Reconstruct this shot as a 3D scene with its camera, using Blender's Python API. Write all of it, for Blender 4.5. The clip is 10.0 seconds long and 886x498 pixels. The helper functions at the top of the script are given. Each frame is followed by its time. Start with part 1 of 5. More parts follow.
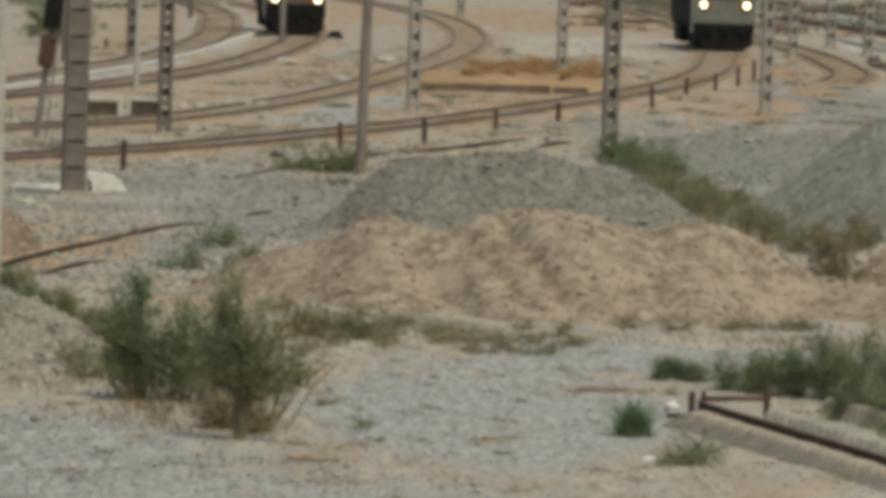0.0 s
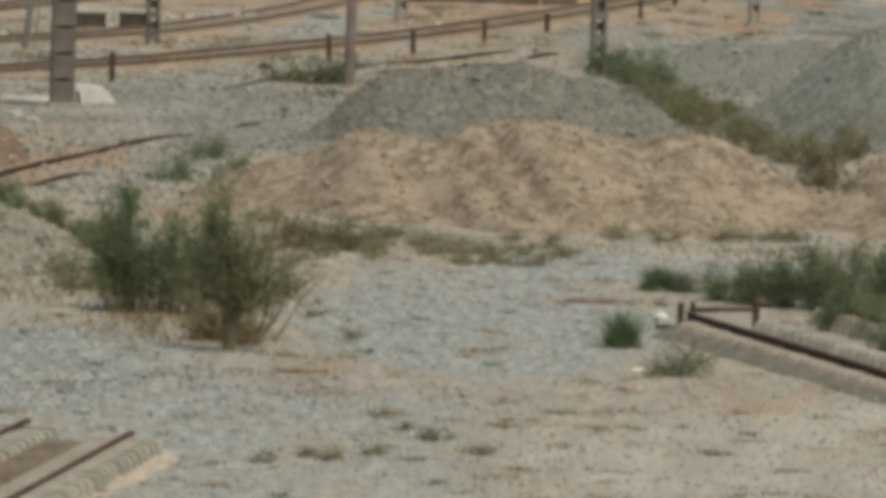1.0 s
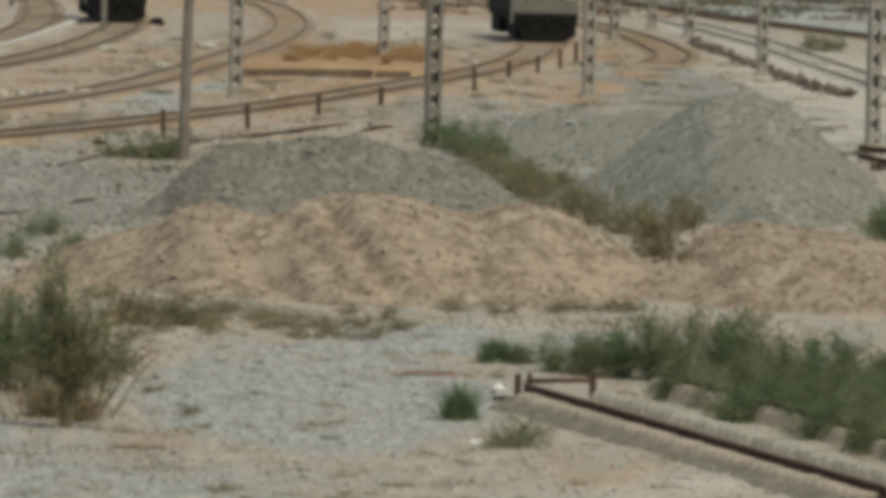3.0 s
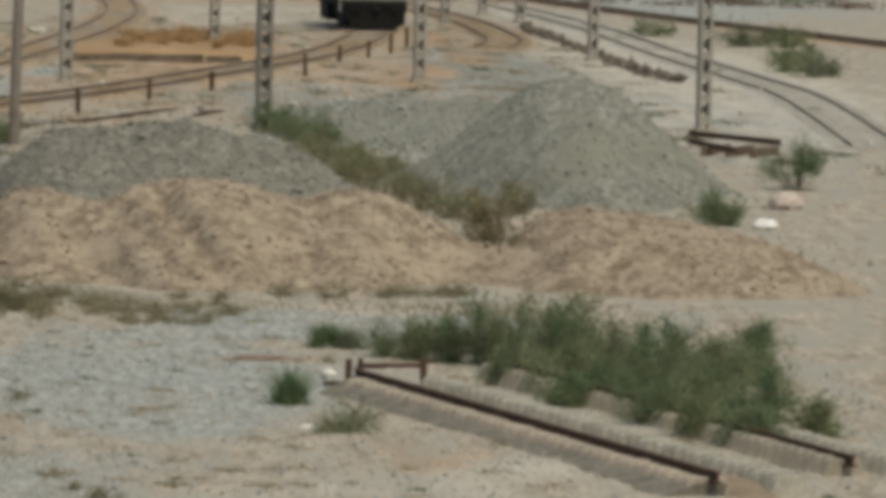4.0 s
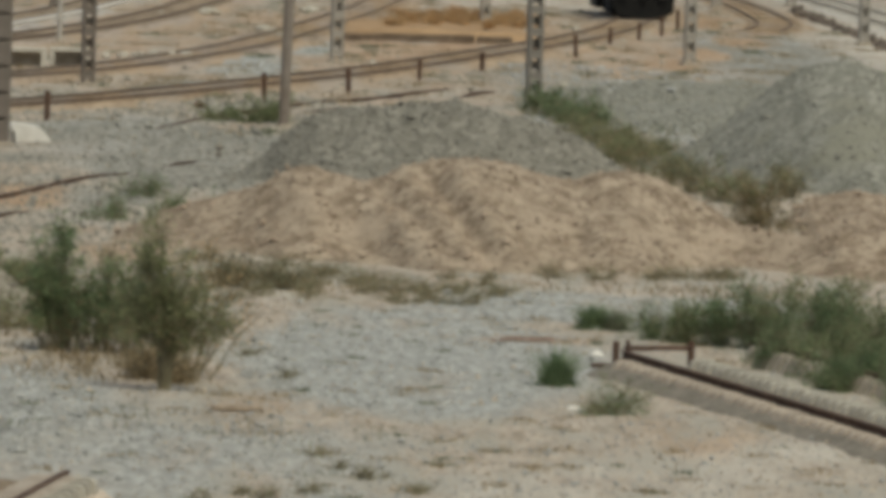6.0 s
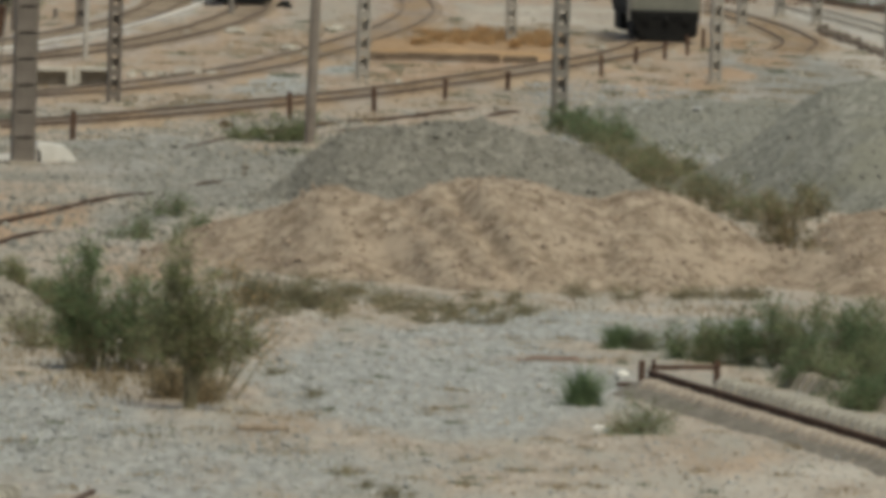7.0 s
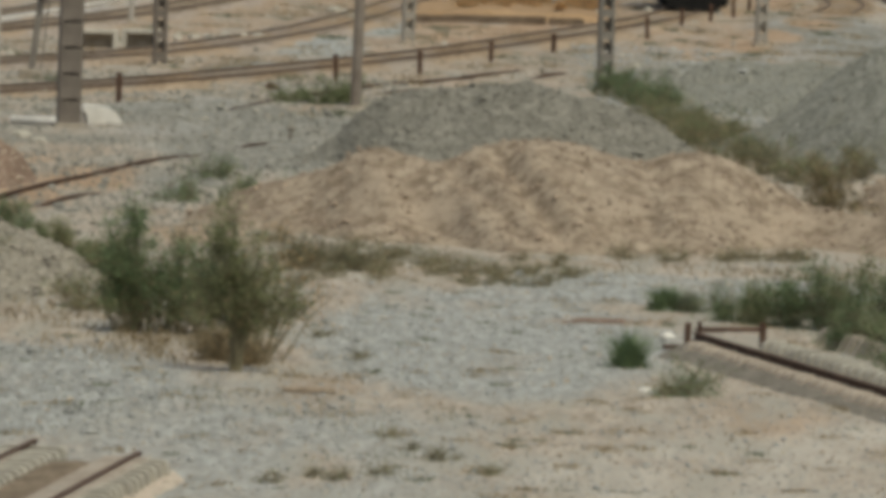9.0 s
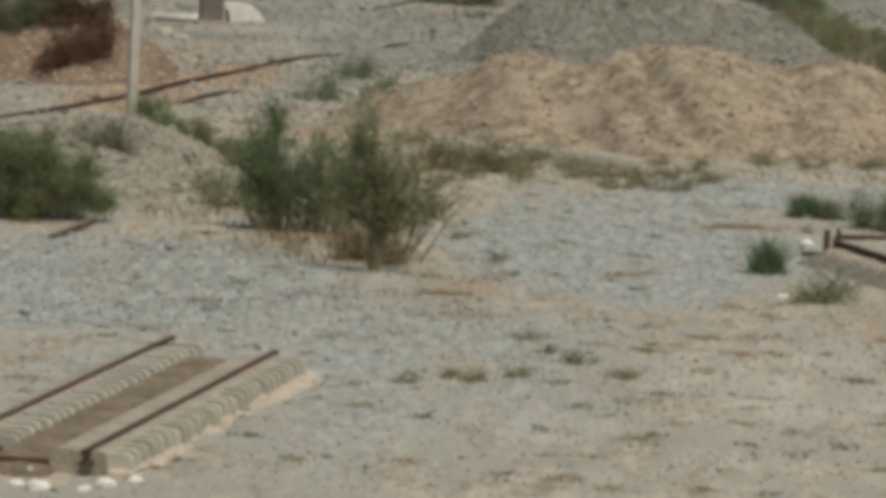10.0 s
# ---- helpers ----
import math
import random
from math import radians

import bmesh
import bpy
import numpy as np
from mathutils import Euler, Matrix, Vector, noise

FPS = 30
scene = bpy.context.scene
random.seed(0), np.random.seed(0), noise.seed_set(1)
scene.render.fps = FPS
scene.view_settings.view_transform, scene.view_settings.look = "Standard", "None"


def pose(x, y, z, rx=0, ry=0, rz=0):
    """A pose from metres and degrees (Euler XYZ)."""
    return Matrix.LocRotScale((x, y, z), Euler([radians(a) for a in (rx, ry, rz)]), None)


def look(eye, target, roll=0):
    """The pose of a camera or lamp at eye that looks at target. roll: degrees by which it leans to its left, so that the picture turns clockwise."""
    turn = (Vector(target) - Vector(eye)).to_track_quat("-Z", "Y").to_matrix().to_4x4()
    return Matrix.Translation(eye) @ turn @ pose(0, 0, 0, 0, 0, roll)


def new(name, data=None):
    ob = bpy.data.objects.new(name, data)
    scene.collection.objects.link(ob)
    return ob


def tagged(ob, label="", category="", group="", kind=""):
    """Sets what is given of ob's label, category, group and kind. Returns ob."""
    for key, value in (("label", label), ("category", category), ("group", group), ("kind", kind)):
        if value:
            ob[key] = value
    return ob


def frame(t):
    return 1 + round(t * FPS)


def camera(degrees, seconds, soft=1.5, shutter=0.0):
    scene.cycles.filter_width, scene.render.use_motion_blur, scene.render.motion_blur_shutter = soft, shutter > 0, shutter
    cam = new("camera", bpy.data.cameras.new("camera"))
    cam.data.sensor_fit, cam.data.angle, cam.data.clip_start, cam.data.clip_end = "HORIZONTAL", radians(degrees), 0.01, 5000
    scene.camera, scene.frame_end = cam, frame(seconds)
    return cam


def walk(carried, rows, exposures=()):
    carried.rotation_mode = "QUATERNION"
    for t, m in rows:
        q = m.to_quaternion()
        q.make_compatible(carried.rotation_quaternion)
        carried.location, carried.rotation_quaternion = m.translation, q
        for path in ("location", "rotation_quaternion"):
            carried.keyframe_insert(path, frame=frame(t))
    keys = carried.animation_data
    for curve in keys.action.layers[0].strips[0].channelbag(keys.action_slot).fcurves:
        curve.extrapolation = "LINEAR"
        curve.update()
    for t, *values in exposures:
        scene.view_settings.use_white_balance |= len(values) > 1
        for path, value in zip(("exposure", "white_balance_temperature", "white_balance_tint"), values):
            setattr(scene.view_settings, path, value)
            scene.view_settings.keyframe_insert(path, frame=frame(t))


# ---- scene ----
# The camera stands still on a high spot and is turned by hand through a long lens.
EYE = 8.3
cam = camera(7.476, 10.0, soft=5.5)
TURNS = [
    (0.0, 86.846, -1.797, 0.099),
    (0.5, 86.722, -1.550, -0.019),
    (1.0, 86.100, -1.720, 0.000),
    (1.5, 86.238, -1.624, 0.016),
    (2.0, 86.425, -1.588, -0.105),
    (2.5, 86.547, -1.610, -0.580),
    (3.0, 86.754, -1.193, -1.421),
    (3.2, 86.707, -1.192, -1.712),
    (3.75, 86.670, -1.200, -2.670),
    (4.03, 86.653, -1.285, -2.850),
    (4.3, 86.578, -1.479, -2.503),
    (4.5, 86.491, -1.678, -1.970),
    (5.0, 86.533, -1.797, -0.859),
    (5.2, 86.447, -1.797, -0.711),
    (5.7, 86.425, -1.760, -0.575),
    (6.3, 86.496, -1.705, -0.529),
    (6.5, 86.546, -1.707, -0.500),
    (7.0, 86.599, -1.695, -0.332),
    (7.5, 86.265, -1.517, -0.187),
    (8.0, 86.377, -1.328, -0.221),
    (8.5, 86.271, -1.407, -0.067),
    (9.0, 86.268, -1.675, 0.056),
    (9.3, 85.820, -1.683, 0.120),
    (9.5, 85.412, -1.640, 0.756),
    (10.0, 85.397, -2.497, 1.297),
]
walk(cam, [(t, pose(0, 0, EYE, rx, ry, rz)) for t, rx, ry, rz in TURNS], [(0.0, -0.1, 6960, -1), (10.0, -0.1, 6960, -1)])

# ---- light ----
SUN_ELEVATION, SUN_ROTATION = radians(62), radians(150)
world = bpy.data.worlds.new("world")
scene.world = world
world.use_nodes = True
sky = world.node_tree.nodes.new("ShaderNodeTexSky")
sky.sky_type, sky.sun_disc = "NISHITA", False
sky.sun_elevation, sky.sun_rotation = SUN_ELEVATION, SUN_ROTATION
sky.air_density, sky.dust_density = 0.8, 5.0
world.node_tree.links.new(sky.outputs[0], world.node_tree.nodes["Background"].inputs[0])
world.node_tree.nodes["Background"].inputs[1].default_value = 0.133
sun = new("sun", bpy.data.lights.new("sun", "SUN"))
sun.data.energy, sun.data.angle, sun.data.color = 1.42, radians(17), (1.0, 0.95, 0.88)
toward_sun = Vector((math.sin(SUN_ROTATION) * math.cos(SUN_ELEVATION), math.cos(SUN_ROTATION) * math.cos(SUN_ELEVATION), math.sin(SUN_ELEVATION)))
sun.matrix_world = look(toward_sun * 50, (0, 0, 0))

# ---- materials ----


def material(name, dark, light, scale=4.0, fine=60.0, rough=0.9, metal=0.0, bump=0.3, third=None, third_scale=0.6, third_at=0.55, vary=0.0, island=False, stretch=(1, 1, 1)):
    """Two colours mixed by coarse and fine noise, a third in broad patches, and a bump."""
    m = bpy.data.materials.new(name)
    m.use_nodes = True
    n, l = m.node_tree.nodes, m.node_tree.links
    out = n["Principled BSDF"]
    out.inputs["Roughness"].default_value, out.inputs["Metallic"].default_value = rough, metal
    out.inputs["Specular IOR Level"].default_value = 0.3
    place = n.new("ShaderNodeTexCoord")
    squeeze = n.new("ShaderNodeMapping")
    squeeze.inputs["Scale"].default_value = stretch
    l.new(place.outputs["Object"], squeeze.inputs[0])

    def grain(s, detail):
        g = n.new("ShaderNodeTexNoise")
        g.inputs["Scale"].default_value, g.inputs["Detail"].default_value = s, detail
        l.new(squeeze.outputs[0], g.inputs["Vector"])
        return g.outputs["Fac"]

    def mixed(fac, a, b):
        x = n.new("ShaderNodeMix")
        x.data_type = "RGBA"
        l.new(fac, x.inputs[0])
        for k, v in ((6, a), (7, b)):
            if isinstance(v, tuple):
                x.inputs[k].default_value = (*v, 1)
            else:
                l.new(v, x.inputs[k])
        return x.outputs[2]

    def ramp(fac, lo, hi):
        r = n.new("ShaderNodeMapRange")
        r.interpolation_type = "SMOOTHSTEP"
        r.inputs[1].default_value, r.inputs[2].default_value = lo, hi
        l.new(fac, r.inputs[0])
        return r.outputs[0]

    coarse, small = grain(scale, 3), grain(fine, 2)
    both = n.new("ShaderNodeMath")
    both.operation = "ADD"
    l.new(coarse, both.inputs[0]), l.new(small, both.inputs[1])
    colour = mixed(ramp(both.outputs[0], 0.7, 1.3), dark, light)
    if third:
        colour = mixed(ramp(grain(third_scale, 3), third_at - 0.08, third_at + 0.1), colour, third)
    if vary:
        pick = n.new("ShaderNodeNewGeometry" if island else "ShaderNodeObjectInfo")
        span = n.new("ShaderNodeMapRange")
        span.inputs[3].default_value, span.inputs[4].default_value = 1 - vary, 1 + vary
        l.new(pick.outputs["Random Per Island" if island else "Random"], span.inputs[0])
        hsv = n.new("ShaderNodeHueSaturation")
        l.new(span.outputs[0], hsv.inputs["Value"]), l.new(colour, hsv.inputs["Color"])
        colour = hsv.outputs[0]
    l.new(colour, out.inputs["Base Color"])
    if bump:
        b = n.new("ShaderNodeBump")
        b.inputs["Strength"].default_value, b.inputs["Distance"].default_value = bump, 0.02
        l.new(both.outputs[0], b.inputs["Height"]), l.new(b.outputs[0], out.inputs["Normal"])
    return m


def leafy(*args, **more):
    """A leaf: as above, and light passes through it."""
    m = material(*args, **more)
    n, l = m.node_tree.nodes, m.node_tree.links
    gloss = n["Principled BSDF"]
    thin, both = n.new("ShaderNodeBsdfTranslucent"), n.new("ShaderNodeMixShader")
    l.new(gloss.inputs["Base Color"].links[0].from_socket, thin.inputs["Color"])
    both.inputs[0].default_value = 0.55
    l.new(gloss.outputs[0], both.inputs[1]), l.new(thin.outputs[0], both.inputs[2])
    l.new(both.outputs[0], n["Material Output"].inputs[0])
    return m


def ground_material():
    """Tan dirt, grey gravel, ochre earth and pale dust, mixed by the ground's own patches and noise."""
    m = material("ground", (0.23, 0.193, 0.148), (0.432, 0.372, 0.306), 2.4, 9, 0.95, bump=0.9, third=(0.31, 0.29, 0.245), third_scale=1.0, third_at=0.52, stretch=(1, 0.25, 1))
    n, l = m.node_tree.nodes, m.node_tree.links
    out = n["Principled BSDF"]
    colour = out.inputs["Base Color"].links[0].from_socket
    patch = n.new("ShaderNodeAttribute")
    patch.attribute_name = "patch"
    split = n.new("ShaderNodeSeparateColor")
    l.new(patch.outputs["Color"], split.inputs[0])
    place = n.new("ShaderNodeTexCoord")
    along = n.new("ShaderNodeMapping")  # dirt is dragged along the lines
    along.inputs["Scale"].default_value = (1, 0.25, 1)
    l.new(place.outputs["Object"], along.inputs[0])
    kinds = (split.outputs[0], split.outputs[1], split.outputs[2], patch.outputs["Alpha"])
    for much_of, (dark, light, s) in zip(kinds, (((0.215, 0.22, 0.205), (0.375, 0.382, 0.362), 6.0), ((0.275, 0.188, 0.117), (0.39, 0.283, 0.192), 1.7), ((0.37, 0.335, 0.28), (0.475, 0.437, 0.378), 1.6), ((0.15, 0.147, 0.125), (0.3, 0.29, 0.255), 3.0))):
        g = n.new("ShaderNodeTexNoise")
        g.inputs["Scale"].default_value, g.inputs["Detail"].default_value = s, 4
        broad = n.new("ShaderNodeTexNoise")
        broad.inputs["Scale"].default_value, broad.inputs["Detail"].default_value = 0.55, 4
        l.new(along.outputs[0], g.inputs["Vector"]), l.new(along.outputs[0], broad.inputs["Vector"])
        own = n.new("ShaderNodeMix")
        own.data_type = "RGBA"
        own.inputs[6].default_value, own.inputs[7].default_value = (*dark, 1), (*light, 1)
        edge = n.new("ShaderNodeMapRange")
        edge.interpolation_type = "SMOOTHSTEP"
        edge.inputs[1].default_value, edge.inputs[2].default_value = 0.3, 0.7
        l.new(g.outputs["Fac"], edge.inputs[0]), l.new(edge.outputs[0], own.inputs[0])
        much = n.new("ShaderNodeMath")
        much.operation = "MULTIPLY_ADD"
        much.inputs[1].default_value = 1.0
        l.new(much_of, much.inputs[0])
        low = n.new("ShaderNodeMath")
        low.operation = "MULTIPLY_ADD"
        low.inputs[1].default_value, low.inputs[2].default_value = 2.2, -1.1
        l.new(broad.outputs["Fac"], low.inputs[0]), l.new(low.outputs[0], much.inputs[2])
        cut = n.new("ShaderNodeMapRange")
        cut.interpolation_type = "SMOOTHSTEP"
        cut.inputs[1].default_value, cut.inputs[2].default_value = 0.12, 0.88
        l.new(much.outputs[0], cut.inputs[0])
        mix = n.new("ShaderNodeMix")
        mix.data_type = "RGBA"
        l.new(cut.outputs[0], mix.inputs[0]), l.new(colour, mix.inputs[6]), l.new(own.outputs[2], mix.inputs[7])
        colour = mix.outputs[2]
    l.new(colour, out.inputs["Base Color"])
    return m


def lit(name, colour, strength):
    m = bpy.data.materials.new(name)
    m.use_nodes = True
    s = m.node_tree.nodes["Principled BSDF"]
    s.inputs["Base Color"].default_value = (*colour, 1)
    s.inputs["Emission Color"].default_value, s.inputs["Emission Strength"].default_value = (*colour, 1), strength
    return m


GROUND = ground_material()
STONE_GREY = material("grey gravel stone", (0.235, 0.238, 0.225), (0.40, 0.405, 0.388), 7, 40, vary=0.2, island=True, bump=0.2)
STONE_TAN = material("tan pebble", (0.25, 0.21, 0.155), (0.45, 0.385, 0.305), 7, 40, vary=0.3, island=True, bump=0.2)
STONE_HEAP = material("heap rubble stone", (0.14, 0.135, 0.112), (0.245, 0.236, 0.205), 7, 40, vary=0.16, island=True, bump=0.2)
STONE_BROWN = material("brown clod", (0.24, 0.187, 0.14), (0.36, 0.29, 0.222), 7, 40, vary=0.18, island=True, bump=0.2)
HEAP_BROWN = material("brown spoil earth", (0.15, 0.112, 0.077), (0.355, 0.295, 0.225), 2.2, 5.5, 0.95, bump=1.0, third=(0.325, 0.265, 0.2), third_scale=0.9, third_at=0.58)
HEAP_GREY = material("crushed grey stone heap", (0.128, 0.122, 0.1), (0.252, 0.24, 0.205), 2.2, 8, 0.95, bump=1.0)
HEAP_PALE = material("pale grey stone mound", (0.125, 0.126, 0.103), (0.285, 0.282, 0.245), 1.5, 6, 0.95, bump=0.9, third=(0.205, 0.202, 0.16), third_scale=0.6)
STONE_MOUND = material("pale mound stone", (0.14, 0.139, 0.115), (0.31, 0.305, 0.268), 7, 40, vary=0.18, island=True, bump=0.2)
STONE_MIXED = material("mixed ballast stone", (0.21, 0.212, 0.198), (0.35, 0.353, 0.335), 7, 40, vary=0.18, island=True, bump=0.2)
STONE_DARK = material("dark rubble", (0.075, 0.06, 0.05), (0.17, 0.14, 0.115), 7, 40, vary=0.35, island=True, bump=0.2)
STONE_FAR = material("dull grey far stone", (0.155, 0.152, 0.13), (0.29, 0.283, 0.25), 7, 40, vary=0.22, island=True, bump=0.2)
STONE_PALE = material("pale rubble stone", (0.25, 0.245, 0.22), (0.42, 0.41, 0.375), 7, 40, vary=0.3, island=True, bump=0.2)
BERM = material("pale tan rubble", (0.165, 0.15, 0.118), (0.31, 0.285, 0.235), 2.2, 10, 0.95, bump=0.9)
STONE_BERM = material("dusty bank stone", (0.20, 0.182, 0.145), (0.36, 0.33, 0.28), 7, 40, vary=0.35, island=True, bump=0.2)
RUST = material("rusted rail steel", (0.055, 0.03, 0.02), (0.13, 0.075, 0.05), 5, 50, 0.75, 0.3, 0.3)
RAIL_DUSTY = material("dust-covered running rail", (0.13, 0.10, 0.075), (0.23, 0.185, 0.145), 2, 30, 0.75, 0.2, 0.2)
RAIL = material("brown running rail", (0.115, 0.082, 0.06), (0.21, 0.158, 0.122), 2, 30, 0.7, 0.3, 0.2)
CONCRETE = material("weathered sleeper concrete", (0.30, 0.28, 0.23), (0.47, 0.44, 0.37), 5, 50, 0.9, vary=0.15, bump=0.4)
BLOCK_TAN = material("dusty tan concrete", (0.35, 0.295, 0.235), (0.5, 0.43, 0.35), 4, 40, 0.9, vary=0.12, bump=0.4)
CONCRETE_DARK = material("dusty old concrete", (0.27, 0.235, 0.185), (0.39, 0.345, 0.28), 4, 40, 0.9, vary=0.12, bump=0.4)
WHITE = material("whitewashed concrete", (0.55, 0.53, 0.48), (0.75, 0.73, 0.68), 3, 30, 0.85, bump=0.3)
BALLAST = material("dusty ballast", (0.232, 0.19, 0.15), (0.395, 0.333, 0.276), 1.2, 6, 0.95, bump=0.9, third=(0.345, 0.262, 0.18), third_scale=0.55, third_at=0.5, stretch=(1, 0.16, 1))
BALLAST_OCHRE = material("ochre stained ballast", (0.23, 0.17, 0.112), (0.39, 0.30, 0.205), 1.0, 6, 0.95, bump=0.9, third=(0.31, 0.262, 0.21), third_scale=0.55, third_at=0.52, stretch=(1, 0.16, 1))
BALLAST_GREY = material("grey ballast", (0.265, 0.243, 0.215), (0.41, 0.385, 0.345), 1.0, 6, 0.95, bump=0.9, third=(0.35, 0.292, 0.225), third_scale=0.55, third_at=0.52, stretch=(1, 0.16, 1))
BALLAST_PALE = material("pale dusty ballast", (0.33, 0.31, 0.275), (0.45, 0.425, 0.38), 0.8, 5, 0.95, bump=0.8, stretch=(1, 0.16, 1))
RAIL_BURIED = material("rail under pale dust", (0.2, 0.175, 0.145), (0.3, 0.27, 0.23), 2, 30, 0.85, 0.0, 0.2)
SLEEPER = material("old timber sleeper", (0.2, 0.158, 0.115), (0.36, 0.295, 0.222), 0.6, 12, 0.9, vary=0.12, island=True, stretch=(1, 0.2, 1))
TIMBER = material("dark weathered timber", (0.09, 0.065, 0.045), (0.19, 0.145, 0.105), 3, 30, 0.9)
MAST_BROWN = material("dusty brown mast steel", (0.12, 0.102, 0.085), (0.205, 0.178, 0.152), 2, 25, 0.75, 0.1, 0.2)
CREAM = material("dusty whitewashed concrete", (0.38, 0.355, 0.3), (0.56, 0.53, 0.46), 3, 30, 0.88, bump=0.3)
# Steel of the farther masts, with distance haze mixed into its colour.
GALVANISED_HAZED = material("haze-lightened galvanised steel", (0.26, 0.24, 0.205), (0.36, 0.335, 0.295), 2, 25, 0.75, 0.0, 0.2)
GALVANISED = material("dull galvanised steel", (0.165, 0.15, 0.13), (0.255, 0.235, 0.205), 2, 25, 0.7, 0.1, 0.2)
POLE = material("weathered brown-grey steel pole", (0.17, 0.14, 0.115), (0.27, 0.235, 0.2), 1.5, 25, 0.7, 0.2, 0.2)
POST_PALE = material("pale painted steel post", (0.36, 0.34, 0.3), (0.5, 0.47, 0.42), 2, 30, 0.7, 0.1, 0.2)
BLACK = material("sooty black steel", (0.005, 0.005, 0.005), (0.013, 0.013, 0.012), 3, 20, 0.95, 0.0, 0.2)
LOCO_GREY = material("dusty grey-green engine paint", (0.14, 0.14, 0.115), (0.21, 0.21, 0.175), 2, 20, 0.55, 0.0, 0.1)
LOCO_RED = material("dusty brown engine paint", (0.10, 0.065, 0.05), (0.16, 0.11, 0.085), 2, 20, 0.55, 0.0, 0.1)
# Near-black body colour that carries the shade of the side away from the sun.
LOCO_SHADED = material("shaded engine side", (0.012, 0.012, 0.012), (0.026, 0.026, 0.025), 2, 20, 0.9, 0.0, 0.1)
GLASS = material("dark cab glass", (0.01, 0.012, 0.014), (0.016, 0.018, 0.02), 2, 20, 0.08, 0.0, 0.0)
PANEL_DUST = material("pale packed dust", (0.25, 0.21, 0.165), (0.37, 0.322, 0.265), 3, 18, 0.95, bump=0.6)
SILT = material("grey-brown silt", (0.135, 0.12, 0.097), (0.22, 0.198, 0.163), 3, 14, 0.95, bump=0.7)
PANEL_DARK = material("dark brown soil", (0.105, 0.078, 0.05), (0.235, 0.185, 0.13), 2.2, 14, 0.95, bump=0.6)
PANEL_SOIL = material("brown soil in a panel", (0.17, 0.13, 0.09), (0.28, 0.22, 0.16), 1.5, 15, 0.95, bump=0.6)
LAMP = lit("headlamp lens", (1.0, 0.80, 0.52), 4.5)
LAMP_RED = lit("small marker lens", (0.3, 0.06, 0.04), 0.15)
LEAF = leafy("dusty olive leaf", (0.161, 0.200, 0.097), (0.277, 0.309, 0.168), 1.5, 20, 0.7, vary=0.3, island=True, bump=0)
LEAF_DARK = leafy("dark green leaf", (0.128, 0.185, 0.094), (0.232, 0.296, 0.16), 1.5, 20, 0.7, vary=0.3, island=True, bump=0)
LEAF_OLIVE = leafy("pale olive leaf", (0.185, 0.215, 0.105), (0.32, 0.335, 0.185), 1.5, 20, 0.7, vary=0.35, island=True, bump=0)
LEAF_FERN = leafy("soft green leaf", (0.15, 0.212, 0.108), (0.275, 0.335, 0.185), 1.5, 20, 0.7, vary=0.35, island=True, bump=0)
LEAF_GREY = leafy("grey-green leaf", (0.15, 0.175, 0.11), (0.25, 0.265, 0.18), 1.5, 20, 0.8, vary=0.25, island=True, bump=0)
LEAF_DRY = leafy("dry straw leaf", (0.27, 0.21, 0.12), (0.42, 0.34, 0.22), 1.5, 20, 0.85, vary=0.3, island=True, bump=0)
LEAF_ORANGE = leafy("dry orange leaf", (0.44, 0.265, 0.12), (0.58, 0.39, 0.2), 1.5, 20, 0.85, vary=0.25, island=True, bump=0)
LEAF_RUST = leafy("dead rusty leaf", (0.13, 0.07, 0.045), (0.24, 0.14, 0.095), 1.5, 20, 0.85, vary=0.4, island=True, bump=0)
BARK = material("grey-green bark", (0.13, 0.115, 0.07), (0.23, 0.205, 0.13), 6, 40, 0.9)
EARTH_RUST = material("rusty brown spoil", (0.14, 0.094, 0.068), (0.245, 0.172, 0.128), 1.5, 15, 0.95, bump=0.8)
PIT_SIDE = material("orange cut earth", (0.255, 0.165, 0.088), (0.365, 0.25, 0.148), 0.8, 9, 0.95, bump=0.8)
SACK = material("white woven sack", (0.6, 0.58, 0.55), (0.78, 0.76, 0.73), 4, 60, 0.8, bump=0.4)
SACK_PINK = material("faded pink sheet", (0.42, 0.33, 0.28), (0.58, 0.5, 0.45), 4, 40, 0.8, bump=0.4)

# ---- shapes ----


def thing(name, x=0, y=0, z=0, rz=0, label="", category="", group="", kind=""):
    ob = new(name)
    ob.empty_display_size = 0.2
    ob.matrix_world = pose(x, y, z, 0, 0, rz)
    return tagged(ob, label, category, group, kind)


def mesh_of(name, verts, faces, mat, smooth=False):
    me = bpy.data.meshes.new(name)
    me.from_pydata([tuple(map(float, v)) for v in verts], [], faces)
    me.materials.append(mat)
    if smooth:
        me.polygons.foreach_set("use_smooth", [True] * len(me.polygons))
    me.update()
    return me


def bulk(name, verts, faces, mat, smooth=False):
    """A large mesh of equal-sided faces from arrays."""
    verts, faces = np.asarray(verts, np.float32), np.asarray(faces, np.int32)
    me = bpy.data.meshes.new(name)
    k = faces.shape[1]
    me.vertices.add(len(verts)), me.loops.add(faces.size), me.polygons.add(len(faces))
    me.vertices.foreach_set("co", verts.ravel())
    me.loops.foreach_set("vertex_index", faces.ravel())
    me.polygons.foreach_set("loop_start", np.arange(0, faces.size, k, dtype=np.int32))
    me.polygons.foreach_set("use_smooth", np.full(len(faces), smooth))
    me.materials.append(mat)
    me.update(calc_edges=True)
    return me


